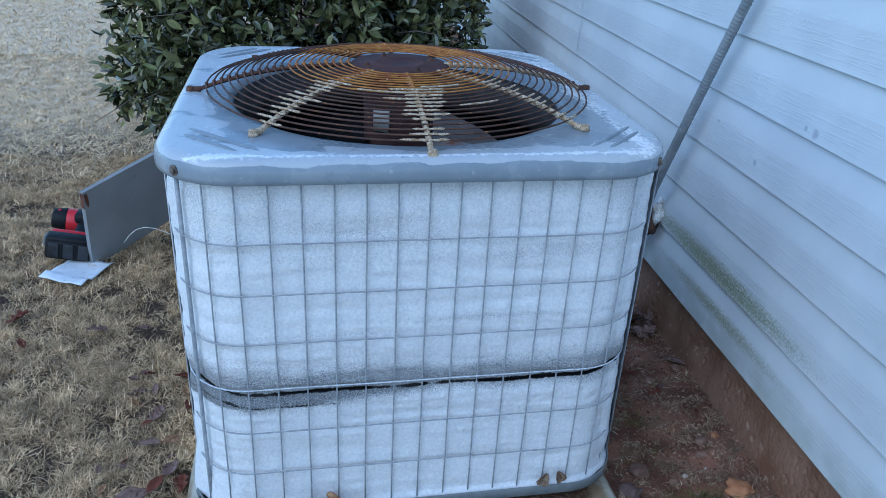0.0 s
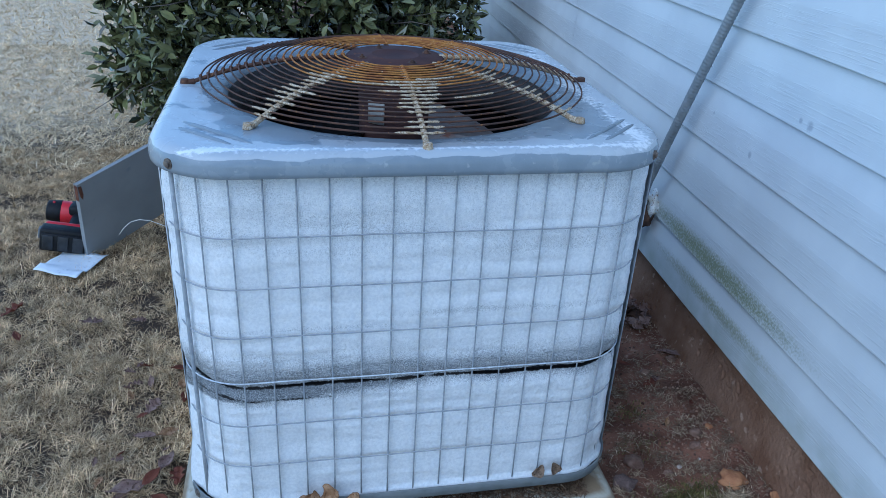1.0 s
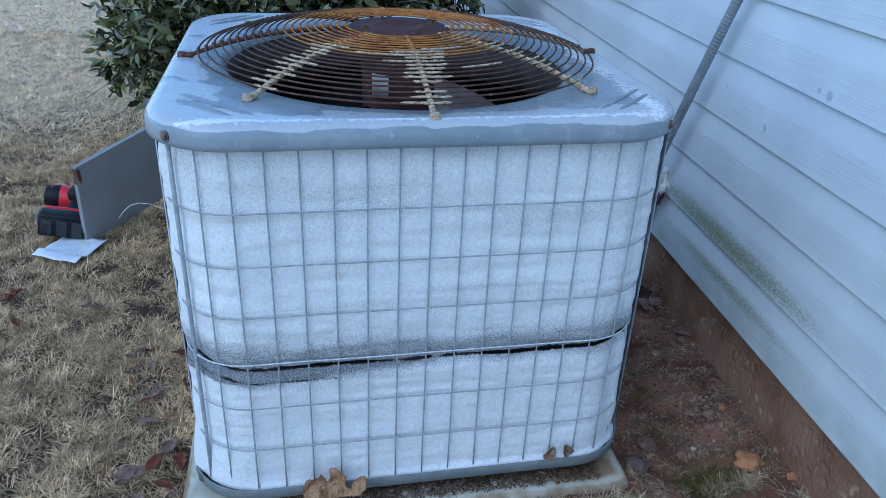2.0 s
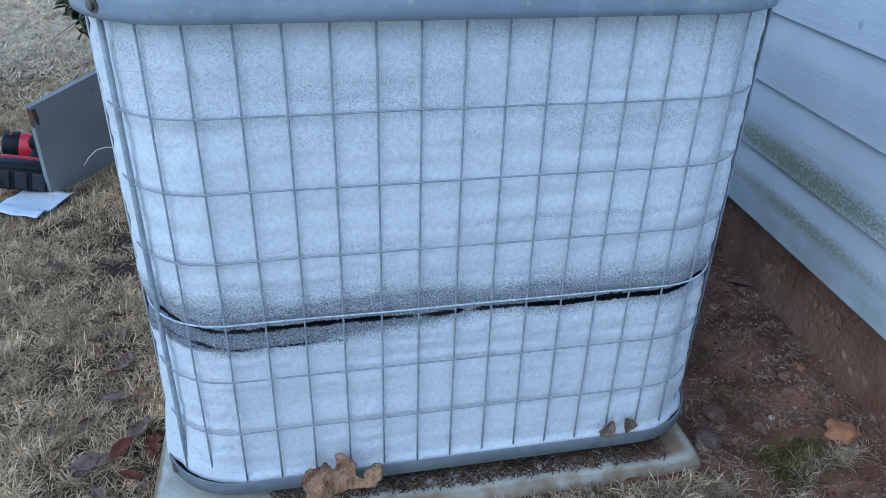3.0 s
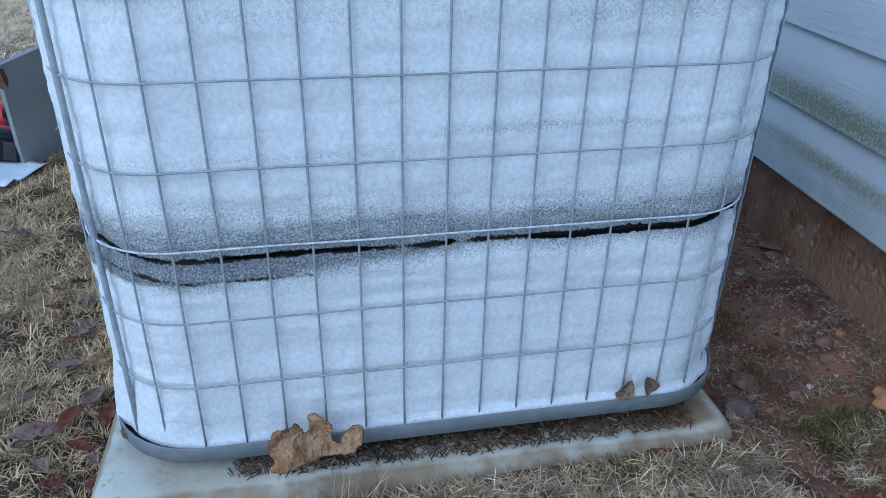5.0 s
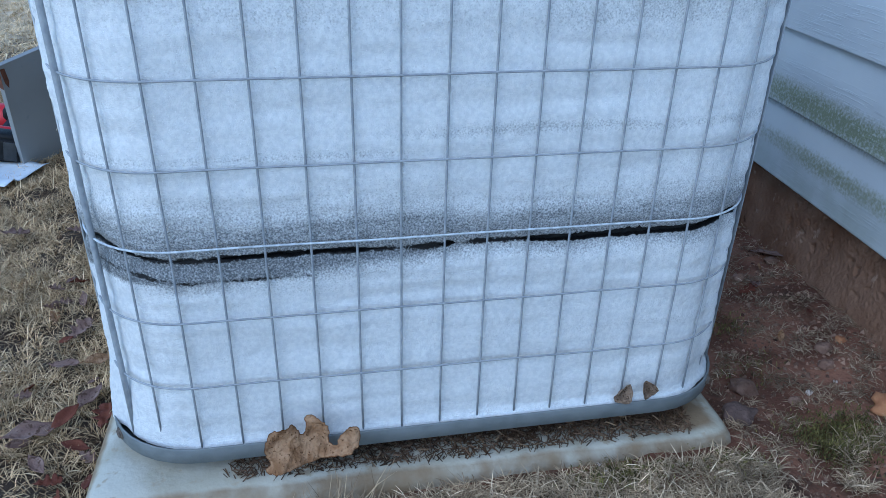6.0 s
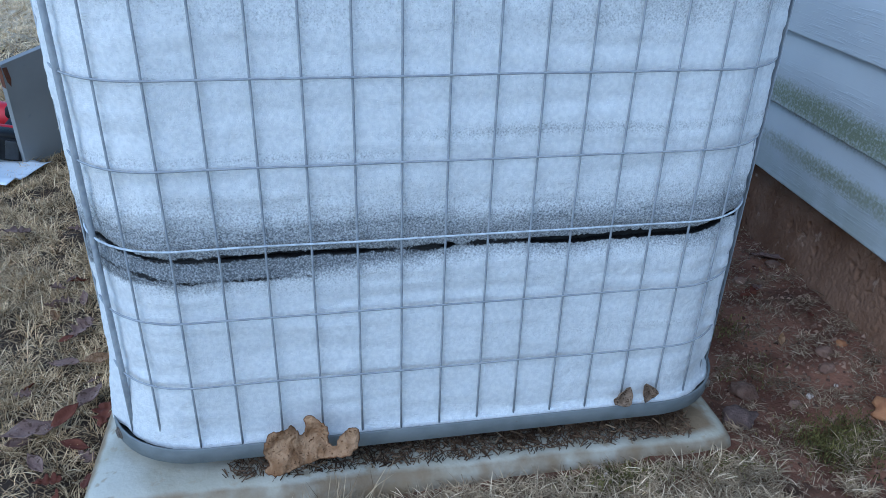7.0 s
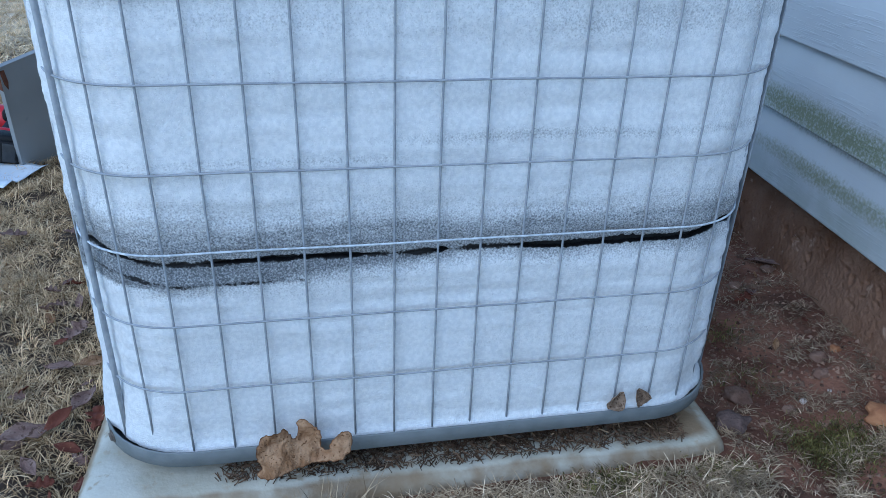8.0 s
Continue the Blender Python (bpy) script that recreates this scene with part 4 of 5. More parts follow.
def lawn_keep(x, y):
    return free(x, y) and x > -0.75 - 0.36 * (y + 1.1) and rng.random() < (0.25 + 0.75 * smooth01(clumpy(x, y), -0.4, 0.25)) * (1.0 - 0.25 * smooth01(x, -0.60, -0.46))


xy, ways, reach = tufted(15500, 28, -1.75, -0.44, -0.55, 2.4, 0.014, lawn_keep)
blades("lawn_grass", xy, 0.034, 0.0015, 1, straw_mat, "matted straw-coloured dead grass in tufts", (0.1, 1.0), ways=ways, reach=reach)
blades("lawn_grass", scatter(110000, -1.75, -0.44, -0.55, 2.4, lawn_keep), 0.030, 0.0015, 15, straw_dark, "brown thatch matted under the lawn", (0.8, 1.5))
blades("lawn_grass", scatter(90000, -2.9, -0.3, 2.1, 4.6, lambda x, y: x > -0.8 - 0.36 * (y + 1.1) and clumpy(x, y) > -0.60), 0.050, 0.0036, 6, straw_far, "pale dead winter lawn", (0.75, 1.5))
blades("lawn_grass", scatter(90000, -4.8, -0.3, 4.4, 10.5, lambda x, y: x > -0.9 - 0.36 * (y + 1.1) and clumpy(x, y) > -0.70), 0.062, 0.0058, 2, straw_far, "pale dead winter lawn", (0.75, 1.5))
blades("straw", scatter(90000, -0.5, 0.88, -0.45, -0.02, lambda x, y: free(x, y) and clumpy(2 * x, 2 * y) > -0.55 + 1.0 * smooth01(x, 0.42, 0.52)), 0.026, 0.0012, 3, straw_grey, "greyish straw lying on the soil", (0.85, 1.5), mat=0.010)
blades("straw", scatter(30000, 0.40, 0.86, -0.12, 2.6, lambda x, y: free(x, y) and clumpy(2 * x + 4, 2 * y) + 0.22 * smooth01(x, 0.62, 0.74) - 0.10 * (x < 0.6) > 0.10), 0.019, 0.0011, 4, straw_soil, "greyish straw lying on the soil", (1.1, 1.55), mat=0.008)
blades("straw", scatter(15000, 0.40, 0.86, -0.05, 0.42, lambda x, y: free(x, y) and clumpy(3 * x, 3 * y + 9) > 0.22), 0.017, 0.0011, 11, straw_soil, "greyish straw lying on the soil", (1.0, 1.55), mat=0.009)
blades("straw", np.column_stack([rng.normal(-0.15, 0.03, 260), rng.normal(-0.085, 0.012, 260)]), 0.075, 0.0017, 7, straw_grey, "tuft of bleached grass against the pad", (0.0, 0.8))
for c, r, n in (((0.62, -0.02), (0.032, 0.024), 1900), ((0.235, -0.068), (0.026, 0.011), 900), ((0.40, -0.07), (0.03, 0.012), 320), ((0.58, 0.16), (0.03, 0.02), 140), ((0.60, 0.285), (0.018, 0.016), 160)):
    blades("moss", np.column_stack([rng.normal(c[0], 1.15 * r[0], 2 * n), rng.normal(c[1], 1.15 * r[1], 2 * n)]), 0.007, 0.0016, int(1000 * c[0]), moss_mat, "low green moss on bare soil", (0.2, 1.1), "moss", mat=0.012)

# dirt and needles caught between pan and pad
xy = np.column_stack([rng.uniform(-0.28, 0.37, 3600), 0.03 - 0.050 * rng.random(3600) ** 1.5])


def smooth01v(v):
    t = np.clip((v + 0.1) / 0.55, 0, 1)
    return t * t * (3 - 2 * t)


def litter():
    n = len(xy)
    a = rng.uniform(0, 6.28, n)
    L = rng.uniform(0.002, 0.009, n)
    d = np.column_stack([np.cos(a), np.sin(a), rng.uniform(-0.2, 0.3, n)]) * L[:, None]
    p = np.column_stack([xy, 0.066 + 0.010 * smooth01v(-xy[:, 0]) + 0.009 * rng.random(n)])
    w = np.column_stack([-np.sin(a), np.cos(a), rng.uniform(-1, 1, n)]) * 0.0007
    V = np.stack([p - d - w, p - d + w, p + d + w, p + d - w], 1).reshape(-1, 3)
    F = (4 * np.arange(n)[:, None] + np.arange(4)).tolist()
    ob = part("litter", pydata("litter", V, F), dirt_straw, smooth=False)
    tagged(ob, "dark needles and crumbs caught under the pan rim", "litter", kind="stuff")


litter()


# ---- dry leaves ----
def leaf_mesh(outline_pts, length, curl, twist, seed, below=1.0):
    """A thin, curled dry leaf with a midrib; outline in (along, across) from 0 to 1."""
    bm = bmesh.new()
    n = len(outline_pts)
    rows = []
    for t, w in outline_pts:
        row = []
        for k in range(-4, 5):
            u = k / 4
            x = (t - 0.5) * length
            y = u * w * length * (below if u < 0 else 1.0)
            z = curl * length * (u * u * w * w * 4) + twist * length * (t - 0.5) * u * w + 0.08 * length * noise.noise((7 * t, 7 * u * w, seed)) + 0.045 * length * noise.noise((17 * t, 15 * u * w, seed)) + (0.012 * length if abs(k) < 1 else 0) + curl * 0.4 * length * (t - 0.5) ** 2
            row.append(bm.verts.new((x, y, z)))
        rows.append(row)
    for a, b in zip(rows, rows[1:]):
        for i in range(8):
            bm.faces.new((a[i], a[i + 1], b[i + 1], b[i]))
    bmesh.ops.remove_doubles(bm, verts=bm.verts, dist=0.0002)
    bmesh.ops.solidify(bm, geom=bm.faces, thickness=0.0006)
    return bm


OAK = [(0.0, 0.012), (0.06, 0.02), (0.12, 0.07), (0.20, 0.13), (0.26, 0.12), (0.31, 0.08), (0.37, 0.17), (0.45, 0.28), (0.51, 0.27), (0.56, 0.15), (0.60, 0.13), (0.66, 0.24), (0.73, 0.30), (0.79, 0.22), (0.83, 0.13), (0.90, 0.17), (0.96, 0.12), (1.0, 0.03)]
OVAL = [(0.0, 0.01), (0.08, 0.02), (0.16, 0.08), (0.3, 0.17), (0.45, 0.22), (0.6, 0.21), (0.75, 0.16), (0.88, 0.09), (1.0, 0.01)]


def dry_leaf(place, size, angles, shape, material, label, curl=0.35, twist=0.3, seed=0.0, group="fallen leaves", below=1.0):
    bm = leaf_mesh(shape, size, curl, twist, seed, below)
    rims = [min(1.0, abs(v.co.y) / (0.34 * size)) for v in bm.verts]
    ob = part("leaf", bm, material)
    ob.data.attributes.new("rim", "FLOAT", "POINT").data.foreach_set("value", rims)
    ob.matrix_world = pose(*place, *angles)
    return tagged(ob, label, "leaf", group)


# the large oak leaf leaning against the pan
LOBES = [(0, .04), (.08, .11), (.01, .25), (.06, .42), (.17, .48), (.27, .46), (.31, .52), (.35, .44), (.415, .34), (.46, .42), (.44, .52), (.52, .565), (.60, .50), (.65, .46), (.69, .35), (.66, .23), (.73, .20), (.79, .30), (.87, .40), (.97, .41), (1, .33), (.98, .21), (.87, .12), (.65, .10), (.46, .07), (.27, .03), (.08, 0)]


def lobed_leaf(width, seed):
    """A thin crumpled leaf cut to a lobed outline, with veins pressed in and a curled rim."""
    ring = [Vector(p) for p in LOBES]
    for _ in range(1):
        ring = [q for a, b in zip(ring, ring[1:] + ring[:1]) for q in (a.lerp(b, 0.25), a.lerp(b, 0.75))]
    ring = [a.lerp(b, u) for a, b in zip(ring, ring[1:] + ring[:1]) for u in (0, 0.33, 0.67)]
    ring = [p + 0.022 * Vector((noise.noise((34 * p.x, 34 * p.y, seed)), noise.noise((34 * p.x, 34 * p.y, seed + 4)))) for p in ring]

    def inside(p):
        hit = False
        for a, b in zip(ring, ring[1:] + ring[:1]):
            if (a.y > p.y) != (b.y > p.y) and p.x < a.x + (b.x - a.x) * (p.y - a.y) / (b.y - a.y):
                hit = not hit
        return hit

    def to_edge(p):
        best = None
        for a, b in zip(ring, ring[1:] + ring[:1]):
            d = b - a
            q = a + d * min(1, max(0, (p - a).dot(d) / d.length_squared))
            if best is None or (q - p).length < (best - p).length:
                best = q
        return best

    nx, ny = 76, 46
    cells = [(i, j) for i in range(nx) for j in range(ny) if inside(Vector(((i + 0.5) / nx, 0.6 * (j + 0.5) / ny)))]
    corners = {}
    use = {}
    for i, j in cells:
        for c in ((i, j), (i + 1, j), (i + 1, j + 1), (i, j + 1)):
            use[c] = use.get(c, 0) + 1
    bm = bmesh.new()
    rims = []
    for (i, j), n in use.items():
        p = Vector((i / nx, 0.6 * j / ny))
        e = to_edge(p)
        if n < 4:
            p = e
        depth = (e - p).length if n == 4 else 0.0
        vein = min(abs((p.x - vx) * 0.94 - (p.y - 0.08) * lean) for vx, lean in ((0.12, 0.1), (0.26, 0.12), (0.50, 0.05), (0.60, 0.15), (0.78, 0.45)))
        vein = min(vein, abs(p.y - 0.10 - 0.03 * p.x))
        z = 0.075 * noise.noise((5 * p.x, 5 * p.y, seed)) + 0.028 * noise.noise((13 * p.x, 13 * p.y, seed)) + 0.014 * noise.noise((34 * p.x, 34 * p.y, seed))
        z += 0.008 * math.exp(-(vein / 0.010) ** 2) + 0.05 * math.exp(-depth / 0.035) * (0.4 + noise.noise((4 * p.x, 4 * p.y, seed + 8)))
        z += 0.16 * max(0, p.x - 0.70) ** 1.2 + 0.05 * math.sin(9 * p.x)
        corners[i, j] = bm.verts.new(((p.x - 0.5) * width, (p.y - 0.27) * width, z * width))
        rims.append(math.exp(-depth / 0.022))
    for i, j in cells:
        bm.faces.new([corners[c] for c in ((i, j), (i + 1, j), (i + 1, j + 1), (i, j + 1))])
    me = bpy.data.meshes.new("leaf")
    bm.to_mesh(me)
    bm.free()
    me.attributes.new("rim", "FLOAT", "POINT").data.foreach_set("value", rims)
    ob = part("leaf", me, dry_oak)
    thick = ob.modifiers.new("thickness", "SOLIDIFY")
    thick.thickness = 0.0004
    return ob


big_leaf = lobed_leaf(0.122, 2.0)
big_leaf.matrix_world = pose(-0.168, -0.031, 0.134, 66, 0, 3)
tagged(big_leaf, "large curled tan oak leaf leaning on the base pan", "leaf", "fallen leaves")
FAT = [(0.0, 0.02), (0.10, 0.14), (0.22, 0.27), (0.36, 0.34), (0.5, 0.36), (0.64, 0.33), (0.78, 0.28), (0.9, 0.17), (1.0, 0.02)]
dry_leaf((0.254, -0.005, 0.139), 0.034, (84, -58, 0), FAT, dry_tan, "small brown leaf frozen to the ice", 0.7, 0.8, 3.0)
dry_leaf((0.290, -0.005, 0.141), 0.032, (84, 76, 0), FAT, dry_tan, "small brown leaf frozen to the ice", 0.7, -0.7, 4.0)
dry_leaf((0.800, 0.475, 0.052), 0.080, (12, 4, 150), OVAL, dry_grey, "pale curled leaf lying on red soil", 0.25, 0.2, 5.0)
for i, (x, y, size, turn, m, label) in enumerate([
    (-0.79, 0.85, 0.075, 20, dry_grey, "grey-purple dry leaf on the lawn"),
    (-0.575, 0.17, 0.105, 15, dry_grey, "grey-purple dry leaf in dead grass"),
    (-0.565, 0.335, 0.075, -20, dry_grey, "grey-purple dry leaf in dead grass"),
    (-0.565, 0.44, 0.075, 60, dry_grey, "grey-purple dry leaf in dead grass"),
    (-0.505, 0.24, 0.090, 75, dry_grey, "grey dry leaf beside the pad"),
    (-0.515, 0.34, 0.075, 40, dry_oak, "tan dry leaf beside the pad"),
    (-0.475, 0.19, 0.075, 95, dry_red, "glossy dark red-brown leaf against the pad"),
    (-0.530, 0.19, 0.070, 50, dry_red, "dark red-brown leaf in dead grass"),
    (-0.545, 0.10, 0.055, 130, dry_grey, "grey dry leaf in dead grass"),
    (-0.520, 0.06, 0.045, 10, dry_red, "dark red-brown leaf in dead grass"),
    (-0.520, 0.60, 0.070, 10, dry_red, "dark red-brown leaf in dead grass"),
    (-0.505, 0.52, 0.060, 100, dry_oak, "tan dry leaf in dead grass"),
    (-1.02, 0.93, 0.095, 40, dry_red, "dark red-brown leaf on the lawn"),
    (-0.97, 0.80, 0.060, 120, dry_red, "dark red-brown leaf on the lawn"),
    (-0.62, 0.62, 0.045, 70, dry_grey, "grey dry leaf in dead grass"),
    (-0.66, 0.84, 0.050, 10, dry_grey, "grey dry leaf in dead grass"),
    (-0.90, 0.22, 0.050, 10, dry_grey, "grey dry leaf in dead grass"),
    (-0.03, -0.085, 0.055, 60, dry_grey, "grey-purple dry leaf before the pad"),
    (0.61, 0.56, 0.090, 30, dry_grey, "grey dry leaf in a pile by the unit"),
    (0.60, 0.66, 0.085, 80, dry_grey, "grey dry leaf in a pile by the unit"),
    (0.65, 0.70, 0.080, 140, dry_grey, "grey dry leaf in a pile by the unit"),
    (0.57, 0.72, 0.080, 10, dry_red, "dark dry leaf in a pile by the unit"),
    (0.64, 0.62, 0.070, 100, dry_red, "dark dry leaf in a pile by the unit"),
    (0.60, 0.80, 0.080, 60, dry_grey, "grey dry leaf in a pile by the unit"),
    (0.71, 0.38, 0.045, 60, dry_grey, "grey dry leaf on red soil"),
    (0.82, 0.03, 0.055, 60, dry_red, "dark crumpled leaf on the soil"),
    (0.66, 0.47, 0.050, 160, dry_red, "dark dry leaf on red soil"),
]):
    on_grass = 0.020 if x < -0.45 else 0.009
    size *= 0.8
    dry_leaf((x, y, ground_z(x, y) + on_grass), size, (12 * math.sin(3 * i), 14 * math.cos(5 * i), turn), OAK if i % 3 == 0 else OVAL, m, label, 0.25 + 0.25 * ((i * 7) % 5) / 5, 0.4 * math.sin(i), float(i))

rnd = random.Random(21)
for i in range(34):
    x, y = (rnd.uniform(-0.66, -0.47), rnd.uniform(-0.02, 0.75)) if i < 24 else (rnd.uniform(0.52, 0.80), rnd.uniform(0.15, 0.95))
    m, word = rnd.choice(((dry_grey, "grey-brown"), (dry_red, "dark red-brown"), (dry_oak, "tan"), (dry_grey, "grey-brown")))
    dry_leaf((x, y, ground_z(x, y) + (0.014 if x < 0 else 0.008)), rnd.uniform(0.022, 0.048), (rnd.uniform(-35, 35), rnd.uniform(-35, 35), rnd.uniform(0, 360)), rnd.choice((OAK, OVAL)), m, word + (" leaf scrap in dead grass by the pad" if x < 0 else " leaf scrap on red soil"), rnd.uniform(0.2, 0.8), rnd.uniform(-0.6, 0.6), 40.0 + i)

PILE_X, PILE_Y = 0.775, 0.69
for i in range(22):
    x, y = PILE_X + 0.045 * rnd.uniform(-1, 1), PILE_Y + 0.09 * rnd.uniform(-1, 1)
    dry_leaf((x, y, ground_z(x, y) + 0.008 + 0.03 * rnd.random()), rnd.uniform(0.045, 0.075), (rnd.uniform(-50, 50), rnd.uniform(-50, 50), rnd.uniform(0, 360)), rnd.choice((OAK, OVAL)), rnd.choice((dry_grey, dirt_brown, dirt_brown)), "dark dry leaf in a pile against the house", rnd.uniform(0.3, 0.8), rnd.uniform(-0.6, 0.6), 90.0 + i)

# ---- stones ----
for i, (x, y, s, m, label) in enumerate([
    (0.545, 0.122, 0.024, stone_mat, "rounded brown-grey stone on soil"),
    (0.722, 0.010, 0.030, brick_mat, "broken orange brick chunk on soil"),
    (0.700, 0.135, 0.014, stone_mat, "small brown stone on soil"),
    (0.722, 0.172, 0.015, stone_mat, "small reddish stone on soil"),
    (0.760, 0.185, 0.010, brick_mat, "small red stone on soil"),
    (0.700, 0.420, 0.014, stone_mat, "small brown stone on soil"),
    (0.790, 0.455, 0.014, stone_mat, "small reddish stone on soil"),
    (0.500, 0.335, 0.020, stone_mat, "brown stone half under the unit"),
    (0.224, -0.062, 0.011, quartz_mat, "pale pink pebble in moss"),
    (0.222, -0.040, 0.007, quartz_mat, "pale pink pebble in moss"),
    (0.637, 0.085, 0.006, quartz_mat, "white pebble on soil"),
    (0.605, 0.075, 0.011, stone_mat, "small dark stone on soil"),
    (0.478, 0.035, 0.026, stone_dark, "dark stone beside the pad corner"),
    (0.648, -0.035, 0.004, quartz_mat, "white pebble on soil"),
    (0.690, 0.095, 0.004, quartz_mat, "white pebble on soil"),
    (0.79, -0.05, 0.012, brick_mat, "small red stone on soil"),
]):
    clump("stone", (x, y, ground_z(x, y) + 0.25 * s), (s, 0.82 * s, 0.6 * s), 2.3 * i, m, label, "stone", "stones on the soil", rough=0.45)


def crumbs():
    """Soil crumbs and grit beside the unit."""
    V, F = [], []
    for i in range(26000):
        x, y = rng.uniform(0.38, 0.88), rng.uniform(-0.40, 1.6)
        if not free(x, y):
            continue
        s = 0.0009 + 0.0048 * rng.random() ** 6
        b = len(V)
        z = ground_z(x, y)
        o = rng.uniform(0.6, 1.3, 6) * s
        V += [(x + o[0], y, z), (x, y + o[1], z), (x - o[2], y, z), (x, y - o[3], z), (x, y, z + o[4]), (x, y, z - s)]
        F += [(b, b + 1, b + 4), (b + 1, b + 2, b + 4), (b + 2, b + 3, b + 4), (b + 3, b, b + 4)]
    ob = part("grit", pydata("grit", V, F), straw("grit_tones", (0.065, 0.028, 0.017), (0.24, 0.12, 0.072), (0.32, 0.20, 0.135), 12.0), smooth=False)
    tagged(ob, "crumbs of red soil and grit", "grit", kind="stuff")


crumbs()


# ---- the removed access panel, the drill and the paper on the lawn ----
def build_panel():
    base = Vector((-0.896, 1.297, -0.010))
    up = Vector((0.034, -0.099, 0.31))
    height = up.length
    up.normalize()
    along = Vector((-0.700, 1.531, 0.046)) - Vector((-0.896, 1.297, -0.007))
    along = (along - up * along.dot(up)).normalized()
    out = along.cross(up).normalized()
    ob = thing("access_panel", base, "removed grey sheet-metal access panel propped on the grass", "panel")
    m = Matrix((along, up, out)).transposed().to_4x4()
    m.translation = base
    length = 0.62
    part("face", box(bmesh.new(), (0, 0, -0.0012), (length, height, 0), 0.0004, m), panel_mat, ob, smooth=False)
    part("side_flange", box(bmesh.new(), (-0.0012, 0, -0.016), (0, height, 0.0005), 0.0003, m), panel_mat, ob, smooth=False)
    part("top_flange", box(bmesh.new(), (0, height, -0.012), (length, height + 0.0012, 0.0005), 0.0003, m), panel_mat, ob, smooth=False)
    part("rust_patch", box(bmesh.new(), (-0.0022, height - 0.066, -0.0135), (-0.0013, height - 0.006, 0.0), 0.0002, m), rust_edge, ob, "rust on the flange", smooth=False)
    bm = bmesh.new()
    v = [bm.verts.new(m @ Vector(q)) for q in ((0.0, height - 0.008, 0.0012), (0.012, height - 0.010, 0.0012), (0.016, height - 0.045, 0.0012), (0.012, height - 0.066, 0.0012), (0.005, height - 0.05, 0.0012))]
    bm.faces.new(v)
    r = bmesh.ops.extrude_face_region(bm, geom=bm.faces[:])
    bmesh.ops.translate(bm, verts=[q for q in r["geom"] if isinstance(q, bmesh.types.BMVert)], vec=out * -0.0010)
    bmesh.ops.recalc_face_normals(bm, faces=bm.faces)
    part("rust_patch", bm, rust_edge, ob, "rust at the corner", smooth=False)


build_panel()


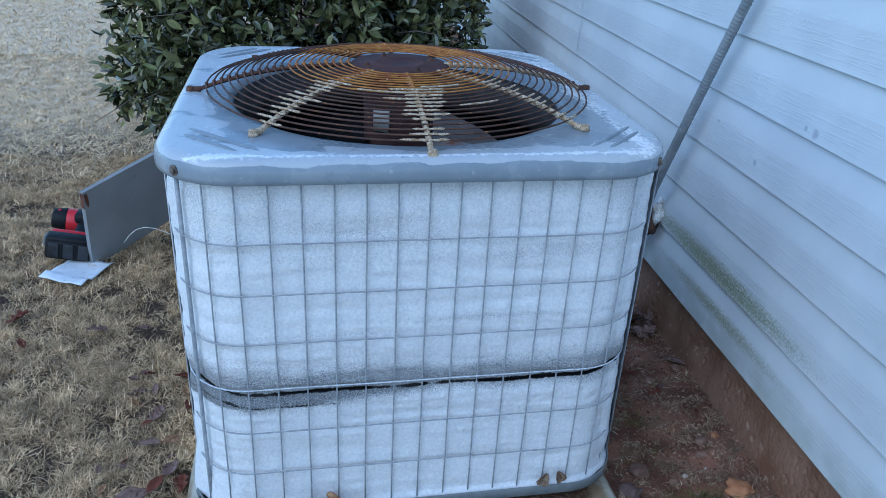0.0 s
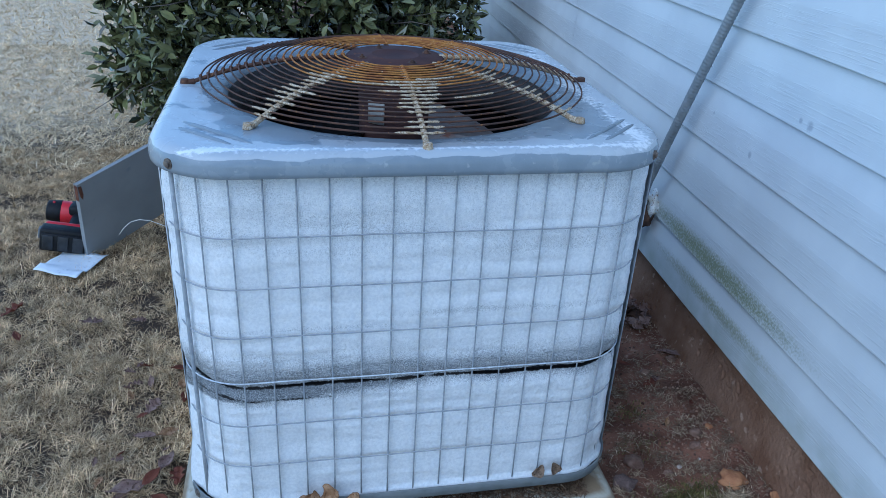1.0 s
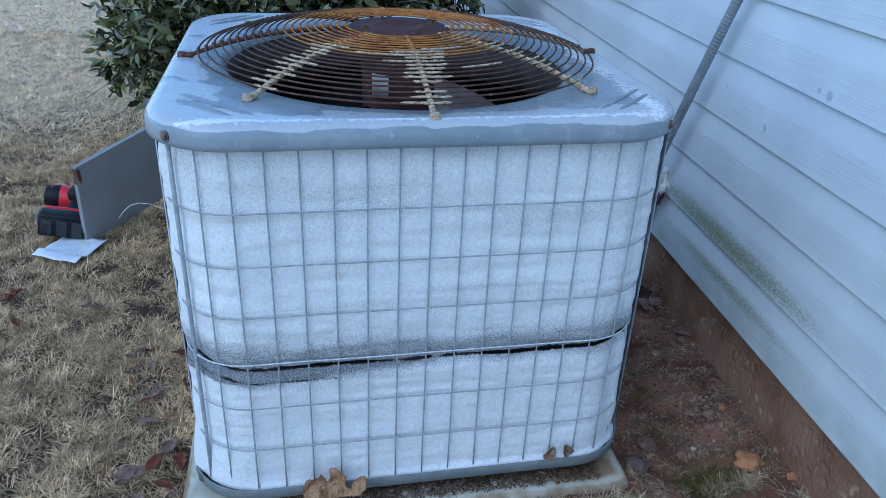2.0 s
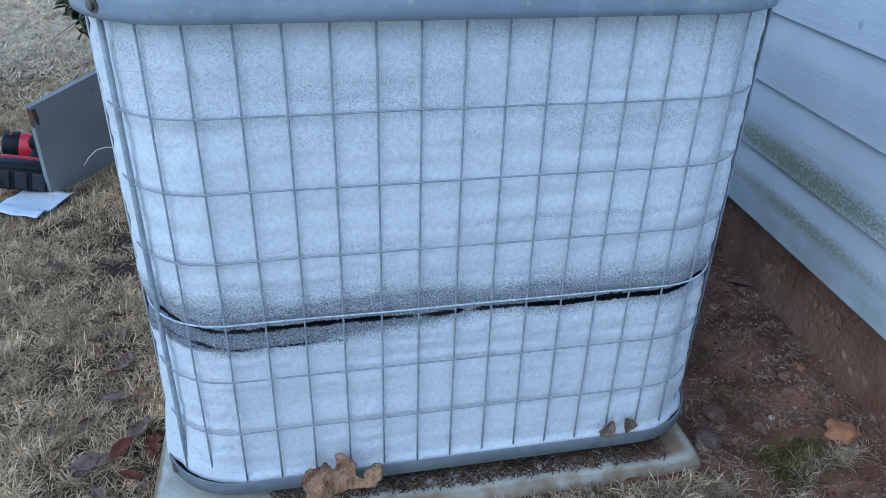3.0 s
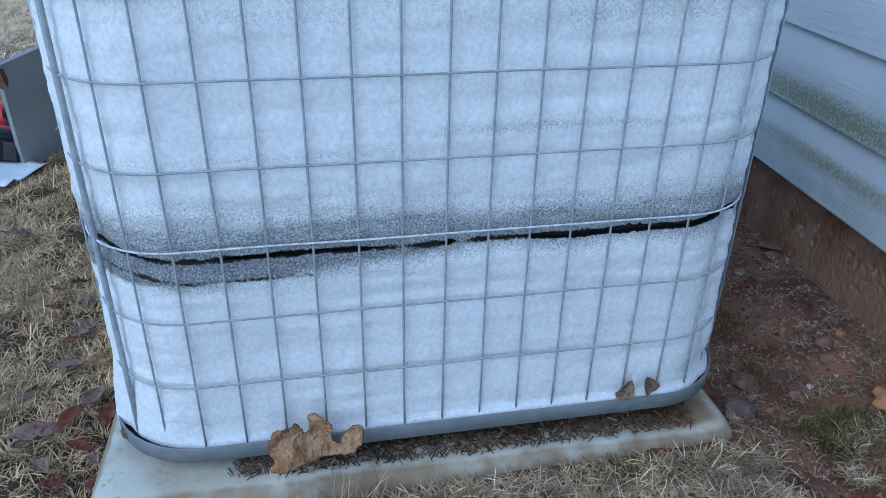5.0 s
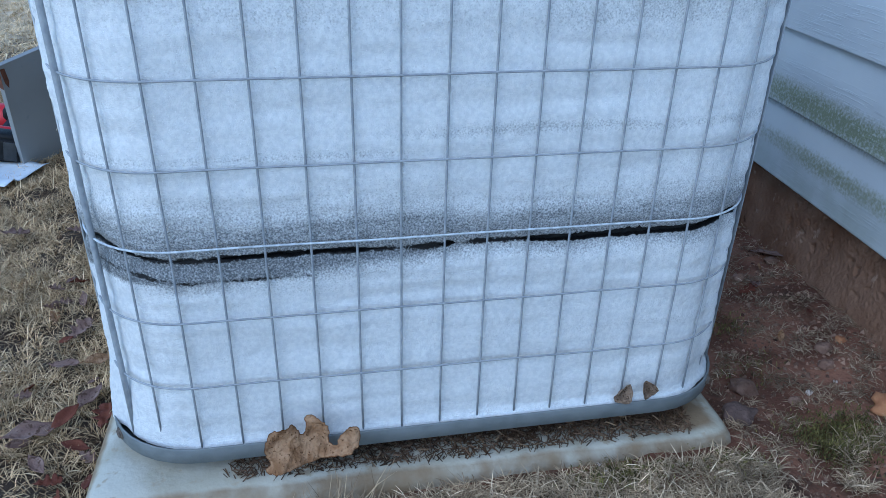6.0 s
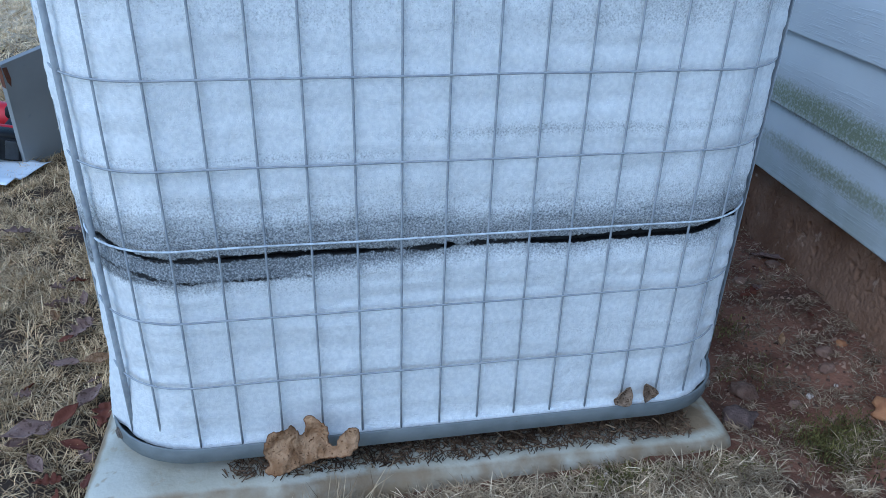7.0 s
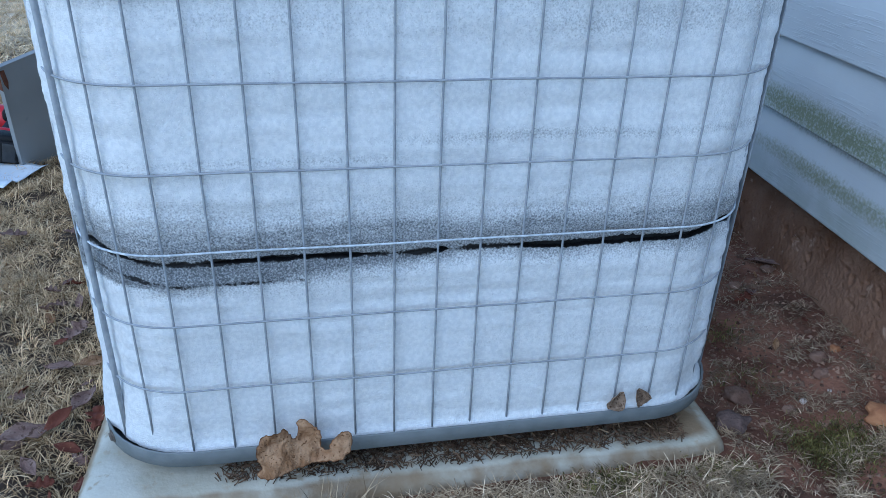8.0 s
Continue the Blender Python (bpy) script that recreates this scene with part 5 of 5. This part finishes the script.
def build_drill(place, turn):
    """A cordless drill lying on its side, its battery's underside towards the unit's front."""
    ob = tagged(new("cordless_drill"), "red and black cordless drill lying on white paper", "drill")
    ob.location = (0, 0, 0)
    # local: x along the handle from battery (0) to head, y across, z up
    part("battery", box(box(bmesh.new(), (-0.065, -0.018, 0.0), (0.065, 0.030, 0.072), 0.008), (-0.058, -0.026, 0.008), (0.058, -0.016, 0.062), 0.005), tool_black, ob, "black battery pack")
    for x in (-0.040, 0.0, 0.040):
        part("battery_rib", box(bmesh.new(), (x - 0.014, -0.030, 0.012), (x + 0.014, -0.0255, 0.058), 0.0015), tool_dark, ob)
    part("battery_latch", box(bmesh.new(), (-0.072, 0.0, 0.03), (-0.062, 0.024, 0.062), 0.003), tool_grey, ob, "grey latch")
    part("battery_seat", box(bmesh.new(), (-0.060, 0.030, 0.004), (0.062, 0.052, 0.070), 0.008), tool_red, ob, "red battery seat")
    part("handle", box(bmesh.new(), (-0.006, 0.050, 0.014), (0.042, 0.150, 0.060), 0.016, None, 3), tool_black, ob, "black rubber grip")
    bm = rod(bmesh.new(), (-0.055, 0.178, 0.040), (0.075, 0.178, 0.040), 0.036, 0.036, 24, 0.010)
    part("motor_housing", bm, tool_red, ob, "red housing")
    part("rear_cap", rod(bmesh.new(), (-0.082, 0.178, 0.040), (-0.036, 0.178, 0.040), 0.031, 0.0375, 24, 0.006), tool_black, ob, "black end cap")
    part("side_grip", box(bmesh.new(), (-0.018, 0.142, 0.040), (0.085, 0.200, 0.0775), 0.010), tool_black, ob, "black grip panel")
    for x, z in ((-0.062, 0.074), (0.020, 0.0765), (-0.062, 0.02)):
        part("housing_screw", rod(bmesh.new(), (x, 0.172, z - 0.004), (x, 0.170, z + 0.001), 0.004, sides=10), tool_red, ob)
    part("collar", rod(bmesh.new(), (0.074, 0.178, 0.040), (0.095, 0.178, 0.040), 0.029, 0.026, 24, 0.003), tool_black, ob)
    part("chuck", rod(bmesh.new(), (0.094, 0.178, 0.040), (0.125, 0.178, 0.040), 0.018, 0.012, 20, 0.002), tool_grey, ob, "steel chuck")
    ob.matrix_world = place @ pose(0, 0, 0, 0, 0, turn) @ Matrix.Diagonal((1.12, 1.12, 1.12, 1))
    for o in ob.children:
        o.matrix_parent_inverse = Matrix()


build_drill(pose(-0.972, 1.312, 0.024, 0, 12, 0), 3)


def build_paper():
    v, f = [], []
    n = 14
    for j in range(n + 1):
        for i in range(n + 1):
            x, y = (i / n - 0.5) * 0.15, (j / n - 0.5) * 0.17
            z = 0.010 * noise.noise((9 * x, 9 * y, 2)) + 0.004 * noise.noise((30 * x, 30 * y, 5)) + 0.012 * abs(math.sin(14 * x)) * (j < 4)
            v.append((x, y, z))
    for j in range(n):
        for i in range(n):
            b = j * (n + 1) + i
            f.append((b, b + 1, b + n + 2, b + n + 1))
    bm = bmesh.new()
    bm.from_mesh(pydata("paper", v, f))
    bmesh.ops.solidify(bm, geom=bm.faces, thickness=0.0012)
    ob = part("paper", bm, paper_mat)
    ob.matrix_world = pose(-0.928, 1.225, 0.020, 0, 0, -22)
    tagged(ob, "crumpled white paper sheet lying on the lawn", "paper")


build_paper()

lead = tube([(-0.40, 1.10, 0.07), (-0.50, 1.13, 0.125), (-0.615, 1.15, 0.177), (-0.655, 1.15, 0.196), (-0.687, 1.15, 0.201), (-0.713, 1.15, 0.194), (-0.735, 1.15, 0.175), (-0.752, 1.15, 0.152)], 0.0011, 6)
tagged(part("loose_wire", lead, wire_white), "thin white loose wire arching out beside the unit", "wire")
